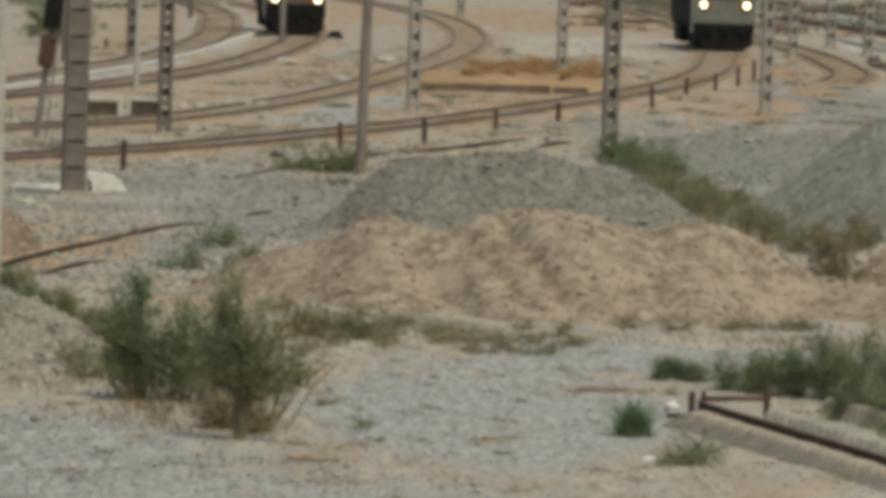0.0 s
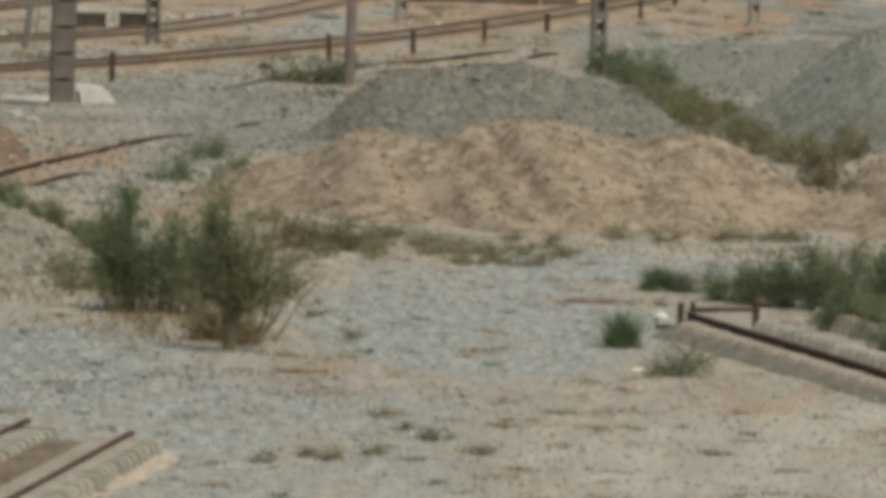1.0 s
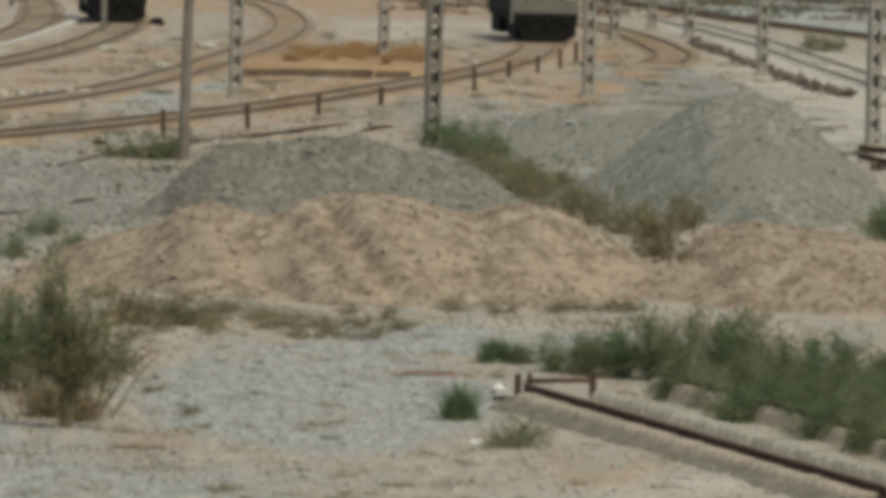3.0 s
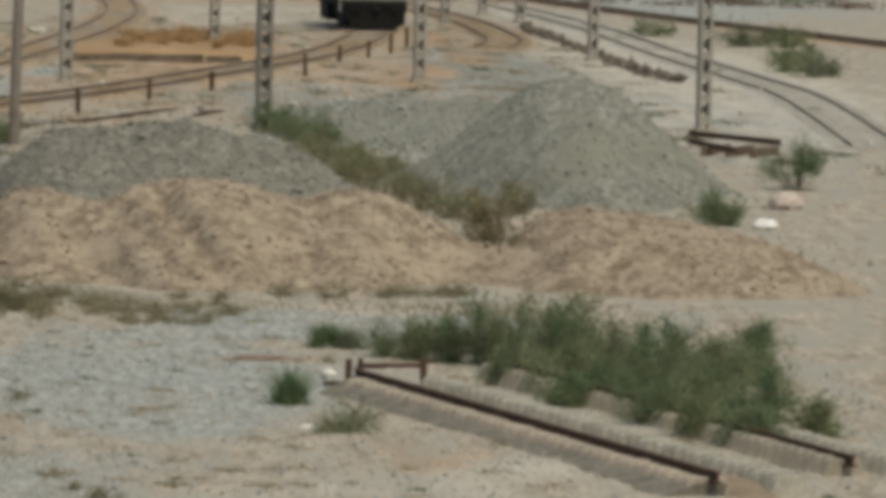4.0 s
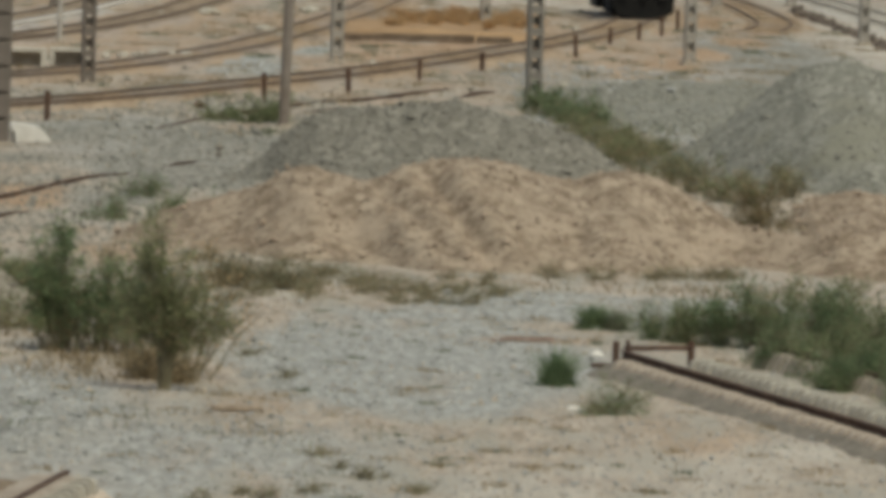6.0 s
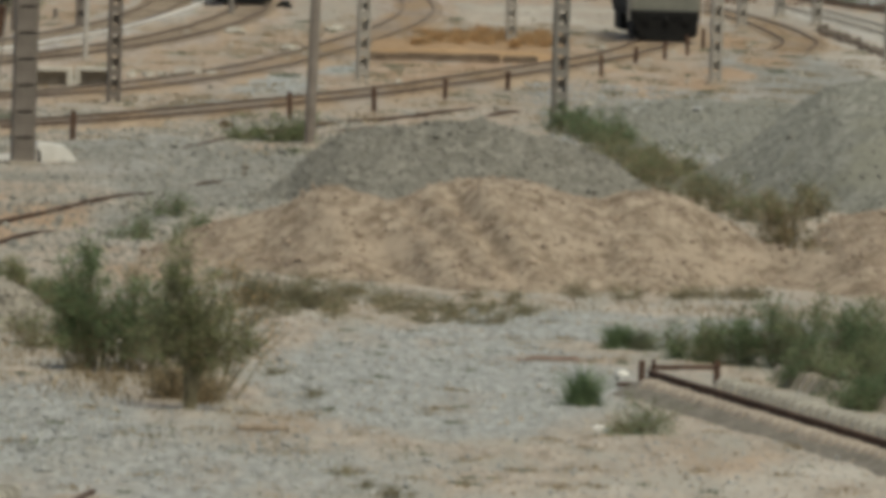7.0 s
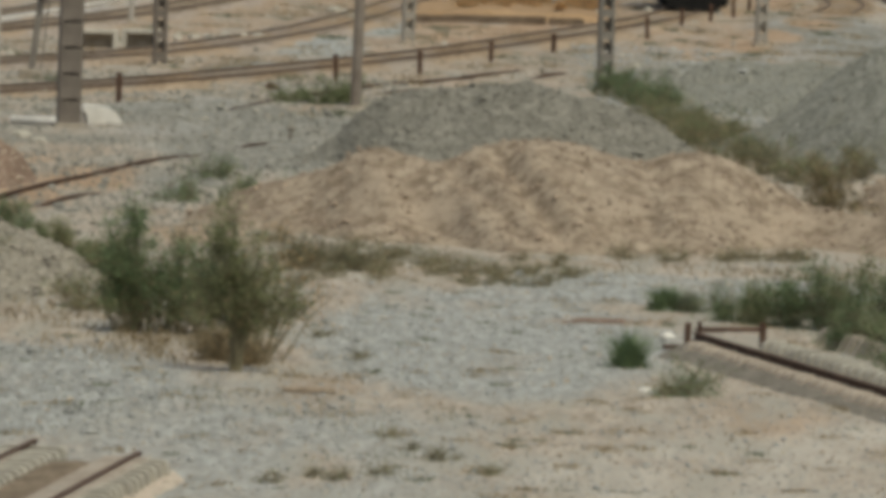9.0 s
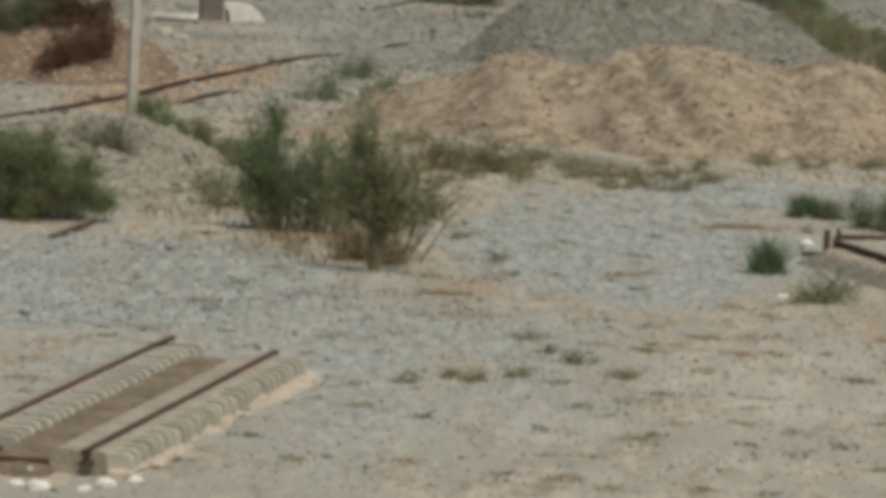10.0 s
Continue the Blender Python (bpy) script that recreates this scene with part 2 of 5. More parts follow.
def part(name, bm, mat, parent, label=""):
    """Links a bmesh, or a finished mesh, as one mesh object under a thing or a part."""
    if isinstance(bm, bmesh.types.BMesh):
        me = bpy.data.meshes.new(name)
        bmesh.ops.recalc_face_normals(bm, faces=bm.faces)
        bm.to_mesh(me)
        bm.free()
        me.materials.append(mat)
    else:
        me = bm
    ob = new(name, me)
    ob.parent = parent
    return tagged(ob, label)


def box(bm, centre, size, bevel=0.0, turn=None):
    m = Matrix.Translation(centre) @ (turn or Matrix()) @ Matrix.Diagonal((*size, 1))
    made = bmesh.ops.create_cube(bm, size=1, matrix=m)["verts"]
    if bevel:
        edges = list({e for v in made for e in v.link_edges})
        bmesh.ops.bevel(bm, geom=edges, offset=bevel, segments=1, affect="EDGES", profile=0.5)
    return bm


def rod(bm, a, b, r1, r2=None, sides=8):
    a, b = Vector(a), Vector(b)
    turn = (b - a).to_track_quat("Z", "Y").to_matrix().to_4x4()
    bmesh.ops.create_cone(bm, cap_ends=True, segments=sides, radius1=r1, radius2=r1 if r2 is None else r2, depth=(b - a).length, matrix=Matrix.Translation((a + b) / 2) @ turn)
    return bm


def prism(bm, outline, y0, y1):
    """An outline in x and z, drawn out from y0 to y1."""
    front = [bm.verts.new((x, y0, z)) for x, z in outline]
    back = [bm.verts.new((x, y1, z)) for x, z in outline]
    bm.faces.new(front), bm.faces.new(back[::-1])
    for i in range(len(outline)):
        j = (i + 1) % len(outline)
        bm.faces.new((front[i], back[i], back[j], front[j]))
    return bm


def smooth_line(points, step=2.0):
    """A curve through the points, sampled evenly."""
    p = [np.array(q, float) for q in points]
    p = [2 * p[0] - p[1]] + p + [2 * p[-1] - p[-2]]
    dense = []
    for i in range(1, len(p) - 2):
        a, b, c, e = p[i - 1:i + 3]
        for s in np.linspace(0, 1, 24, endpoint=False):
            dense.append(0.5 * (2 * b + (c - a) * s + (2 * a - 5 * b + 4 * c - e) * s ** 2 + (3 * b - a - 3 * c + e) * s ** 3))
    dense.append(p[-2])
    dense = np.array(dense)
    run = np.concatenate([[0], np.cumsum(np.linalg.norm(np.diff(dense, axis=0), axis=1))])
    at = np.linspace(0, run[-1], max(2, int(run[-1] / step) + 1))
    return np.stack([np.interp(at, run, dense[:, k]) for k in range(dense.shape[1])], 1)


def sweep(line, profile, offset=0.0, lift=0.0):
    """Verts and faces of a profile (sideways, up) carried along a line on the ground."""
    t = np.gradient(line[:, :2], axis=0)
    t /= np.linalg.norm(t, axis=1)[:, None]
    side = np.stack([t[:, 1], -t[:, 0]], 1)
    k = len(profile)
    verts, faces = [], []
    for i, p in enumerate(line):
        for u, w in profile:
            q = p[:2] + side[i] * (u + offset)
            verts.append((q[0], q[1], w + lift + (p[2] if len(p) > 2 else 0)))
        if i:
            for j in range(k):
                a, b = (i - 1) * k + j, (i - 1) * k + (j + 1) % k
                faces.append((a, b, b + k, a + k))
    faces.append(tuple(range(k))[::-1]), faces.append(tuple(range((len(line) - 1) * k, len(line) * k)))
    return verts, faces


LATTICE = np.random.default_rng(5).random((257, 257))


def value_noise(x, y, scale, octaves=3, seed=0):
    """Smooth noise of about -1 to 1; scale is the size of its largest lumps in metres."""
    x, y = np.asarray(x, float), np.asarray(y, float)
    total, amp, norm = np.zeros(np.broadcast(x, y).shape), 1.0, 0.0
    for o in range(octaves):
        u, v = x / scale * 2 ** o + 17.3 * (seed + 1) + 5.1 * o, y / scale * 2 ** o + 9.7 * (seed + 1) + 3.3 * o
        i, j = np.floor(u).astype(int), np.floor(v).astype(int)
        fu, fv = u - i, v - j
        fu, fv = fu * fu * (3 - 2 * fu), fv * fv * (3 - 2 * fv)
        g = lambda a, b: LATTICE[a % 257, b % 257]
        total += amp * ((g(i, j) * (1 - fu) + g(i + 1, j) * fu) * (1 - fv) + (g(i, j + 1) * (1 - fu) + g(i + 1, j + 1) * fu) * fv)
        norm += amp
        amp *= 0.5
    return total / norm * 2 - 1


def ground_height(x, y):
    return 0.06 * value_noise(x, y, 9, 2, 1) + 0.06 * value_noise(x, y, 1.6, 4, 2)


def at_ground(x, y):
    return float(ground_height(np.array([x]), np.array([y]))[0])


def stones(name, x, y, z, size, mat, seed=1):
    """Many small angular stones in one mesh."""
    rng = np.random.default_rng(seed)
    n = len(x)
    base = np.array([(1, 0, 0), (0, 1, 0), (-1, 0, 0), (0, -1, 0), (0, 0, 0.8), (0, 0, -0.8)], float)
    tri = np.array([(0, 1, 4), (1, 2, 4), (2, 3, 4), (3, 0, 4), (1, 0, 5), (2, 1, 5), (3, 2, 5), (0, 3, 5)])
    a = rng.random(n) * 6.28
    v = base[None] * (0.6 + 0.8 * rng.random((n, 6, 1))) * size[:, None, None]
    v = np.stack([v[..., 0] * np.cos(a)[:, None] - v[..., 1] * np.sin(a)[:, None], v[..., 0] * np.sin(a)[:, None] + v[..., 1] * np.cos(a)[:, None], v[..., 2] + size[:, None] * 0.35 * rng.standard_normal((n, 1))], -1)
    v += np.stack([x, y, z], -1)[:, None]
    f = tri[None] + (np.arange(n) * 6)[:, None, None]
    return bulk(name, v.reshape(-1, 3), f.reshape(-1, 3), mat)


# ---- ground ----
PATCHES = []


def patch(channel, x, y, rx, ry, much=1.0):
    PATCHES.append((channel, x, y, rx, ry, much))


# grey gravel
patch(0, 0.9, 106, 3.0, 11.3, 1.5), patch(0, 4.4, 118.5, 3.6, 4.5, 1.4), patch(0, -6.4, 95, 3.4, 9, 1.3), patch(0, -1.3, 82, 2.6, 7, 0.55)
patch(0, -6.5, 176, 3.6, 14, 0.9), patch(0, -4.5, 229, 6, 9, 0.8), patch(0, -7.5, 160, 3.2, 9, 0.5), patch(0, 6, 236, 4, 12, 0.6)
patch(0, -4.5, 145, 2.5, 12, 0.4), patch(1, -4.6, 133, 2.2, 8, 0.5), patch(1, -9.5, 158, 3, 8, 0.55), patch(0, 18.5, 230, 5, 60, 0.6), patch(0, -13, 330, 5, 60, 0.3), patch(1, -14, 320, 6, 60, 0.6)
# ochre earth
patch(1, 13.5, 295, 3.6, 28), patch(1, 12.5, 252, 3.2, 14, 0.8), patch(1, -3.6, 182, 1.2, 5, 0.8), patch(1, 4.5, 93, 1.1, 3.5, 0.6)
patch(1, -4, 262, 4, 14, 0.55), patch(1, -9.2, 139, 1.6, 7, 1.1), patch(1, -7.6, 148, 1.3, 6, 0.9), patch(1, 8, 262, 4, 16, 0.5), patch(1, -1.5, 96, 0.8, 3, 0.33)
patch(1, -2, 205, 6, 6, 0.35), patch(1, 3, 320, 6, 25, 0.5), patch(1, 1.8, 250, 3.4, 11, 1.3), patch(1, 2.8, 110.2, 1.2, 1.2, 0.75)
# pale dust
patch(2, 1.5, 280, 2.2, 25, 0.8), patch(2, 6, 330, 5, 22, 0.5), patch(2, -8, 201, 3, 4, 0.7), patch(2, 5.8, 90, 1.2, 3, 0.5)
patch(2, 18, 220, 5, 40, 0.5), patch(2, 4.5, 121, 2.0, 3, 0.35), patch(2, 8, 352, 6, 7, 0.55), patch(2, 4, 285, 5, 20, -1.0), patch(1, 4, 400, 22, 40, 0.75), patch(0, 31, 400, 9, 60, 1.2), patch(2, 22.5, 275, 2.6, 50, 0.9), patch(2, 20.5, 222, 4, 22, 0.45), patch(0, 20, 222, 4, 24, 0.8), patch(0, 14, 225, 7, 30, 0.9), patch(0, 15, 262, 3.6, 32, 1.2), patch(1, 15, 262, 3.6, 32, -0.8), patch(1, -13, 390, 12, 50, 0.55), patch(2, -1, 121, 4, 3, 0.4), patch(0, 0, 82, 9, 14, 0.2), patch(0, 0, 120, 9, 14, 0.12), patch(1, 0, 260, 22, 60, 0.58), patch(2, 0, 250, 24, 70, 0.15), patch(2, 5, 82, 6, 12, 0.45), patch(1, 3.4, 262, 6.5, 20, 1.2), patch(1, 4.5, 292, 4, 13, 1.3), patch(1, 1.2, 243, 3, 7, 1.1), patch(2, 1, 78, 5, 9, 0.25), patch(0, -2.6, 84, 4.6, 13, 0.62), patch(1, -7, 172, 5, 8, 0.45), patch(2, -8, 163, 4, 6, 0.25), patch(0, 7.5, 205, 3.2, 32, 0.75), patch(2, 7.2, 197, 1.0, 5, 0.4), patch(2, 23, 262, 6, 75, 0.75), patch(1, 15.4, 276, 1.3, 14, 1.2), patch(1, -3, 290, 3, 20, 0.5)

# dull dark gravel
patch(3, -4, 168, 3.2, 20, 0.95), patch(3, -6.6, 178, 3, 10, 0.75), patch(3, -4.8, 150, 2.4, 9, 0.55), patch(3, 9, 200, 5, 32, 0.5), patch(3, 15, 255, 3.6, 32, 0.8), patch(3, 5.5, 225, 4, 14, 0.4), patch(3, -9.5, 166, 3, 8, 0.45)
# the ochre bed where the bending line peters out
for x, y in ((18.02, 306.38), (16.88, 290.9), (14.68, 272.17), (12.58, 256.81), (10.76, 244.28), (9.17, 234.57)):
    patch(1, x, y, 1.1, 7, 1.5), patch(3, x, y, 1.1, 7, -1.0)
# the grey strip between the siding and the main line is free of ochre
for x, y, rx, ry in ((-5.6, 209, 1.9, 8), (-4.0, 230, 1.5, 12), (-2.5, 255, 1.3, 14), (-0.6, 300, 1.2, 25)):
    patch(0, x, y, rx, ry, 1.3), patch(1, x, y, rx, ry, -1.0)


def make_ground():
    ys = np.concatenate([[-900, -300, -80, 0, 30, 50], np.geomspace(60, 460, 1000), [500, 560, 650, 800, 1100, 1600, 2600, 4500]])
    xs = np.concatenate([[-4000, -1500, -500, -180, -80, -50], np.linspace(-36, 36, 341), [50, 80, 180, 500, 1500, 4000]])
    gx, gy = np.meshgrid(xs, ys)
    z = ground_height(gx, gy)
    verts = np.stack([gx, gy, z], -1).reshape(-1, 3)
    w = len(xs)
    i = (np.arange(len(ys) - 1)[:, None] * w + np.arange(w - 1)[None]).ravel()
    me = bulk("ground", verts, np.stack([i, i + 1, i + w + 1, i + w], 1), GROUND, True)
    paint = np.zeros((len(verts), 4), np.float32)
    for channel, x, y, rx, ry, much in PATCHES:
        d = np.hypot((verts[:, 0] - x) / rx, (verts[:, 1] - y) / ry)
        cover = much * np.clip(1.25 - d ** 2, 0, 1)
        paint[:, channel] = np.maximum(paint[:, channel], cover) if much > 0 else np.maximum(paint[:, channel] + cover, 0)
    layer = me.color_attributes.new("patch", "FLOAT_COLOR", "POINT")
    layer.data.foreach_set("color", paint.ravel())
    return tagged(new("ground", me), "dry tan dirt and grey gravel of a railway yard", "ground", kind="structure")


make_ground()

# ---- heaps ----


def heap(name, label, mat, x0, x1, y0, y1, height, stone_mat=None, count=0, size=0.05, step=0.12, seed=1, category="heap"):
    """A heap of loose material: height(x, y) above the ground, with loose stones on it."""
    xs, ys = np.arange(x0, x1 + step, step), np.arange(y0, y1 + step, step)
    gx, gy = np.meshgrid(xs, ys)
    z = height(gx, gy)
    w = len(xs)
    i = (np.arange(len(ys) - 1)[:, None] * w + np.arange(w - 1)[None]).ravel()
    f = np.stack([i, i + 1, i + w + 1, i + w], 1)
    zz = z.ravel()
    f = f[(zz[f] > -0.12).any(1)]
    owner = thing(name, (x0 + x1) / 2, (y0 + y1) / 2, 0, 0, label, category)
    shift = np.array([(x0 + x1) / 2, (y0 + y1) / 2, 0])
    part("mound", bulk(name, np.stack([gx, gy, z], -1).reshape(-1, 3) - shift, f, mat, True), mat, owner)
    if count:
        rng = np.random.default_rng(seed)
        x, y = rng.uniform(x0, x1, count * 2), rng.uniform(y0, y1, count * 2)
        h = height(x, y)
        keep = h > 0.02
        x, y, h = x[keep][:count], y[keep][:count], h[keep][:count]
        s = size * rng.lognormal(-0.2, 0.52, len(x))
        tagged(part("rubble", stones("rubble", x - shift[0], y - shift[1], h, s, stone_mat, seed), stone_mat, owner), kind="stuff")
    return owner


def ridge(points, y_line, front, back, lumps, seed, gully=0.0, groove=0.0, runnels=()):
    """A long heap: the crest's height along x, its line in y, and the two slopes."""
    px, pz = zip(*points)

    def height(x, y):
        crest = np.interp(x, px, pz)
        crest = crest + 0.05 * value_noise(x, y * 0, 1.4, 3, seed)
        line = np.interp(x, *zip(*y_line)) + 0.25 * value_noise(x, x * 0, 2.5, 2, seed + 3)
        d = y - line
        d = np.sqrt(d ** 2 + 0.10) - 0.25
        fall = np.where(y < line, front, back) * d
        fall = fall * np.clip(1 + gully * value_noise(x - 0.3 * (line - y), y * 0.06, 1.3, 3, seed + 5), 0.86, 3)
        body = crest - fall
        body = body + groove * value_noise(x - 0.32 * (line - y), y * 0.05, 1.0, 2, seed + 9) * np.clip(body * 1.5, 0, 1) * np.clip(fall * 3, 0, 1)
        for at, deep, wide in runnels:
            body = body - deep * np.exp(-((x - 0.32 * (line - y) - at) / wide) ** 2) * np.clip(body * 2, 0, 1) * np.clip(fall * 4 - 0.2, 0, 1)
        body = 0.5 * (body + np.sqrt(body ** 2 + 0.06)) - 0.12 * np.exp(-2 * np.maximum(body, 0)) + 0.25 * np.minimum(body, 0)  # the foot runs out softly
        return body + lumps * value_noise(x, y, 0.55, 3, seed + 7) * np.clip(crest * 2, 0.2, 1)

    return height


BROWN = ridge([(-5.6, -0.3), (-4.6, 0.3), (-3.9, 0.66), (-3.13, 0.92), (-2.47, 1.07), (-2.04, 1.29), (-1.49, 1.55), (-1.06, 1.65), (-0.61, 1.52), (-0.11, 1.39), (0.27, 1.47), (0.71, 1.7), (1.25, 1.83), (1.91, 1.91), (2.46, 1.88), (3.02, 1.7), (3.58, 1.57), (4.02, 1.52), (4.45, 1.7), (5.0, 1.78), (5.44, 1.71), (6.12, 1.4), (6.79, 1.03), (7.24, 0.77), (7.9, 0.68), (8.46, 0.71), (9.2, 0.84), (10.3, 0.93), (11.4, 0.98), (12.3, 1.0), (13.1, 0.93), (14.4, 0.4), (15.4, -0.3)],
              [(-5, 134), (0, 132), (7, 132.4), (9, 130), (16, 130)], 0.41, 0.5, 0.07, 11, 0.3, 0.2, ((0.95, 0.26, 0.26), (1.75, 0.18, 0.22), (0.1, 0.14, 0.25), (3.9, 0.2, 0.3), (-1.2, 0.16, 0.35), (6.0, 0.15, 0.3), (10.6, 0.15, 0.4)))
heap("earth_heap", "long brown heap of dumped spoil earth and rubble", HEAP_BROWN, -6, 15.8, 123, 139, BROWN, STONE_BROWN, 16000, 0.028, seed=21)
GREY = ridge([(-4.6, -0.4), (-3.6, 0.0), (-2.97, 0.2), (-2.45, 0.55), (-1.95, 1.11), (-1.17, 1.54), (-0.38, 1.7), (0.8, 1.85), (1.85, 1.93), (2.78, 1.75), (3.44, 1.61), (4.11, 1.46), (4.77, 1.26), (5.31, 0.95), (5.85, 0.59), (6.6, 0.1), (7.2, -0.3)],
             [(-5, 158.5), (7, 158)], 0.36, 0.5, 0.06, 31, 0.2)
heap("gravel_heap", "grey heap of crushed railway ballast stone", HEAP_GREY, -5, 7.4, 151, 165, GREY, STONE_HEAP, 22000, 0.028, seed=22)
SPREAD = ridge([(3.6, -0.4), (5.0, 0.05), (6.5, 0.22), (9, 0.3), (13, 0.28), (15.5, 0.15), (17.5, -0.1), (18.5, -0.4)], [(3, 203), (19, 203)], 0.016, 0.012, 0.05, 45)
heap("gravel_spread", "low uneven spread of pale grey gravel behind the mound", HEAP_PALE, 3.5, 18.6, 172, 236, SPREAD, STONE_MOUND, 12000, 0.04, step=0.3, seed=29, category="gravel")
MOUND = ridge([(5.0, -0.4), (6.2, -0.05), (7.2, 0.25), (8.0, 0.66), (8.6, 1.08), (9.1, 1.5), (9.6, 1.92), (10.1, 2.28), (10.6, 2.58), (11.1, 2.78), (11.6, 2.86), (12.1, 2.82), (12.7, 2.54), (13.27, 2.14), (13.85, 1.6), (14.43, 1.1), (15.1, 0.58), (15.7, 0.15), (16.6, -0.25)],
              [(3, 175), (8, 168), (18, 167)], 0.26, 0.3, 0.05, 41, 0.12)
stone_mound = heap("stone_mound", "large pale grey mound of loose gravel", HEAP_PALE, 4.6, 17, 154, 178, MOUND, STONE_MOUND, 18000, 0.025, step=0.16, seed=23)
rng = np.random.default_rng(27)
px, py = rng.uniform(5.2, 9.0, 5200), rng.uniform(156, 174, 5200)
pz = MOUND(px, py)
keep = (pz > 0.02) & (pz < 2.0) & (px + 1.1 * rng.normal(size=5200) < 7.9)
px, py, pz = px[keep], py[keep], pz[keep]
tagged(part("pale_rubble", stones("pale_rubble", px - stone_mound.location.x, py - stone_mound.location.y, pz, 0.03 * rng.lognormal(-0.2, 0.5, len(px)), STONE_PALE, 28), STONE_PALE, stone_mound), kind="stuff")
BANK = ridge([(8.0, -0.3), (8.9, 0.1), (9.41, 0.6), (10.26, 0.77), (11.23, 0.74), (12.1, 0.64), (13.2, 0.43), (14.2, 0.2), (15.4, -0.3)], [(6, 145), (16, 145)], 0.22, 0.35, 0.05, 51, 0.1)
heap("spoil_heap", "low light brown heap of spoil earth", HEAP_BROWN, 7.5, 15.5, 139, 150, BANK, STONE_BROWN, 5500, 0.028, seed=24)
BERM_SHAPE = ridge([(-13.5, 0.4), (-10.1, 0.6), (-9.5, 0.7), (-8.9, 0.78), (-8.3, 0.86), (-7.82, 0.86), (-7.32, 0.73), (-6.62, 0.54), (-6.11, 0.27), (-5.7, 0.0), (-5.2, -0.3)], [(-14, 118), (-4.5, 118)], 0.085, 0.4, 0.1, 61, 0.25)
heap("rubble_berm", "pale tan bank of rubble and dry soil", BERM, -13, -4.6, 105, 122, BERM_SHAPE, STONE_BERM, 9000, 0.035, seed=25)
RUSTY = ridge([(-14.6, 1.0), (-12.57, 1.2), (-11.84, 1.3), (-10.87, 1.28), (-10.12, 1.2), (-9.63, 1.0), (-9.12, 0.68), (-8.87, 0.38), (-8.4, -0.3)], [(-14, 146), (-9, 146)], 0.35, 0.5, 0.1, 71, 0.2)
heap("rust_heap", "rusty brown heap of spoil and dead brush", EARTH_RUST, -14.5, -8.5, 141, 151, RUSTY, STONE_TAN, 2000, 0.04, seed=26)
CUT = ridge([(-1.8, -0.3), (-1.1, 0.35), (0.5, 0.4), (2.0, 0.5), (3.6, 0.4), (5.2, 0.42), (6.4, 0.2), (7.2, -0.3)], [(-2, 262), (9, 266)], 2.2, 0.012, 0.12, 81, 0.1)
heap("earth_bank", "orange-brown cut bank of dry earth", PIT_SIDE, -2, 7.6, 258, 296, CUT, step=0.25)

# ---- loose gravel on the ground ----


def scatter(name, label, mat, count, x0, x1, y0, y1, size, seed, channel=None):
    rng = np.random.default_rng(seed)
    x, y = rng.uniform(x0, x1, count), rng.uniform(y0, y1, count)
    keep = value_noise(x, y, 3.0, 3, seed) > rng.uniform(-0.9, 0.6, count)
    if channel is not None:  # only on that kind of ground
        cover = np.zeros(count)
        for c, px, py, rx, ry, much in PATCHES:
            if c == channel:
                cover = np.maximum(cover, much * np.clip(1.25 - ((x - px) / rx) ** 2 - ((y - py) / ry) ** 2, 0, 1))
        keep &= cover > rng.uniform(0.2, 0.8, count)
    x, y = x[keep], y[keep]
    s = size * rng.lognormal(-0.3, 0.5, len(x))
    return tagged(new(name, stones(name, x, y, ground_height(x, y), s, mat, seed)), label, "gravel", kind="stuff")


scatter("gravel", "loose grey gravel strewn over the yard", STONE_GREY, 60000, -10, 12, 68, 126, 0.019, 3)
scatter("ballast_stones", "coarse grey ballast stones over the gravel ground", STONE_MIXED, 30000, -9.5, -1, 88, 122, 0.029, 15, 0)
scatter("fine_ballast", "fine pale grey gravel beside the stored panels", STONE_GREY, 26000, -1, 7.5, 94, 122, 0.02, 17, 0)
scatter("mixed_stones", "grey and brown stones lying in the near dirt", STONE_MIXED, 12000, -7, 6, 68, 92, 0.02, 16)
scatter("pebbles", "loose tan pebbles in the dirt", STONE_TAN, 26000, -10, 12, 68, 126, 0.021, 4)
scatter("far_gravel", "loose grey stones beyond the heaps", STONE_FAR, 42000, -15, -1, 128, 205, 0.038, 5)
scatter("far_rubble", "loose tan rubble beyond the heaps", STONE_BERM, 16000, -15, 16, 128, 235, 0.042, 9)

scatter("slope_stones", "grey and pale stones on the gravel slope", STONE_GREY, 9000, 4.5, 11, 172, 240, 0.06, 12)
scatter("yard_stones", "pale and grey stones strewn over the far yard", CONCRETE, 2600, -18, 24, 175, 350, 0.075, 6)

# ---- running lines ----
RAIL_PROFILE = [(-0.07, 0), (0.07, 0), (0.07, 0.02), (0.015, 0.04), (0.015, 0.11), (0.037, 0.125), (0.037, 0.16), (-0.037, 0.16), (-0.037, 0.125), (-0.015, 0.11), (-0.015, 0.04), (-0.07, 0.02)]


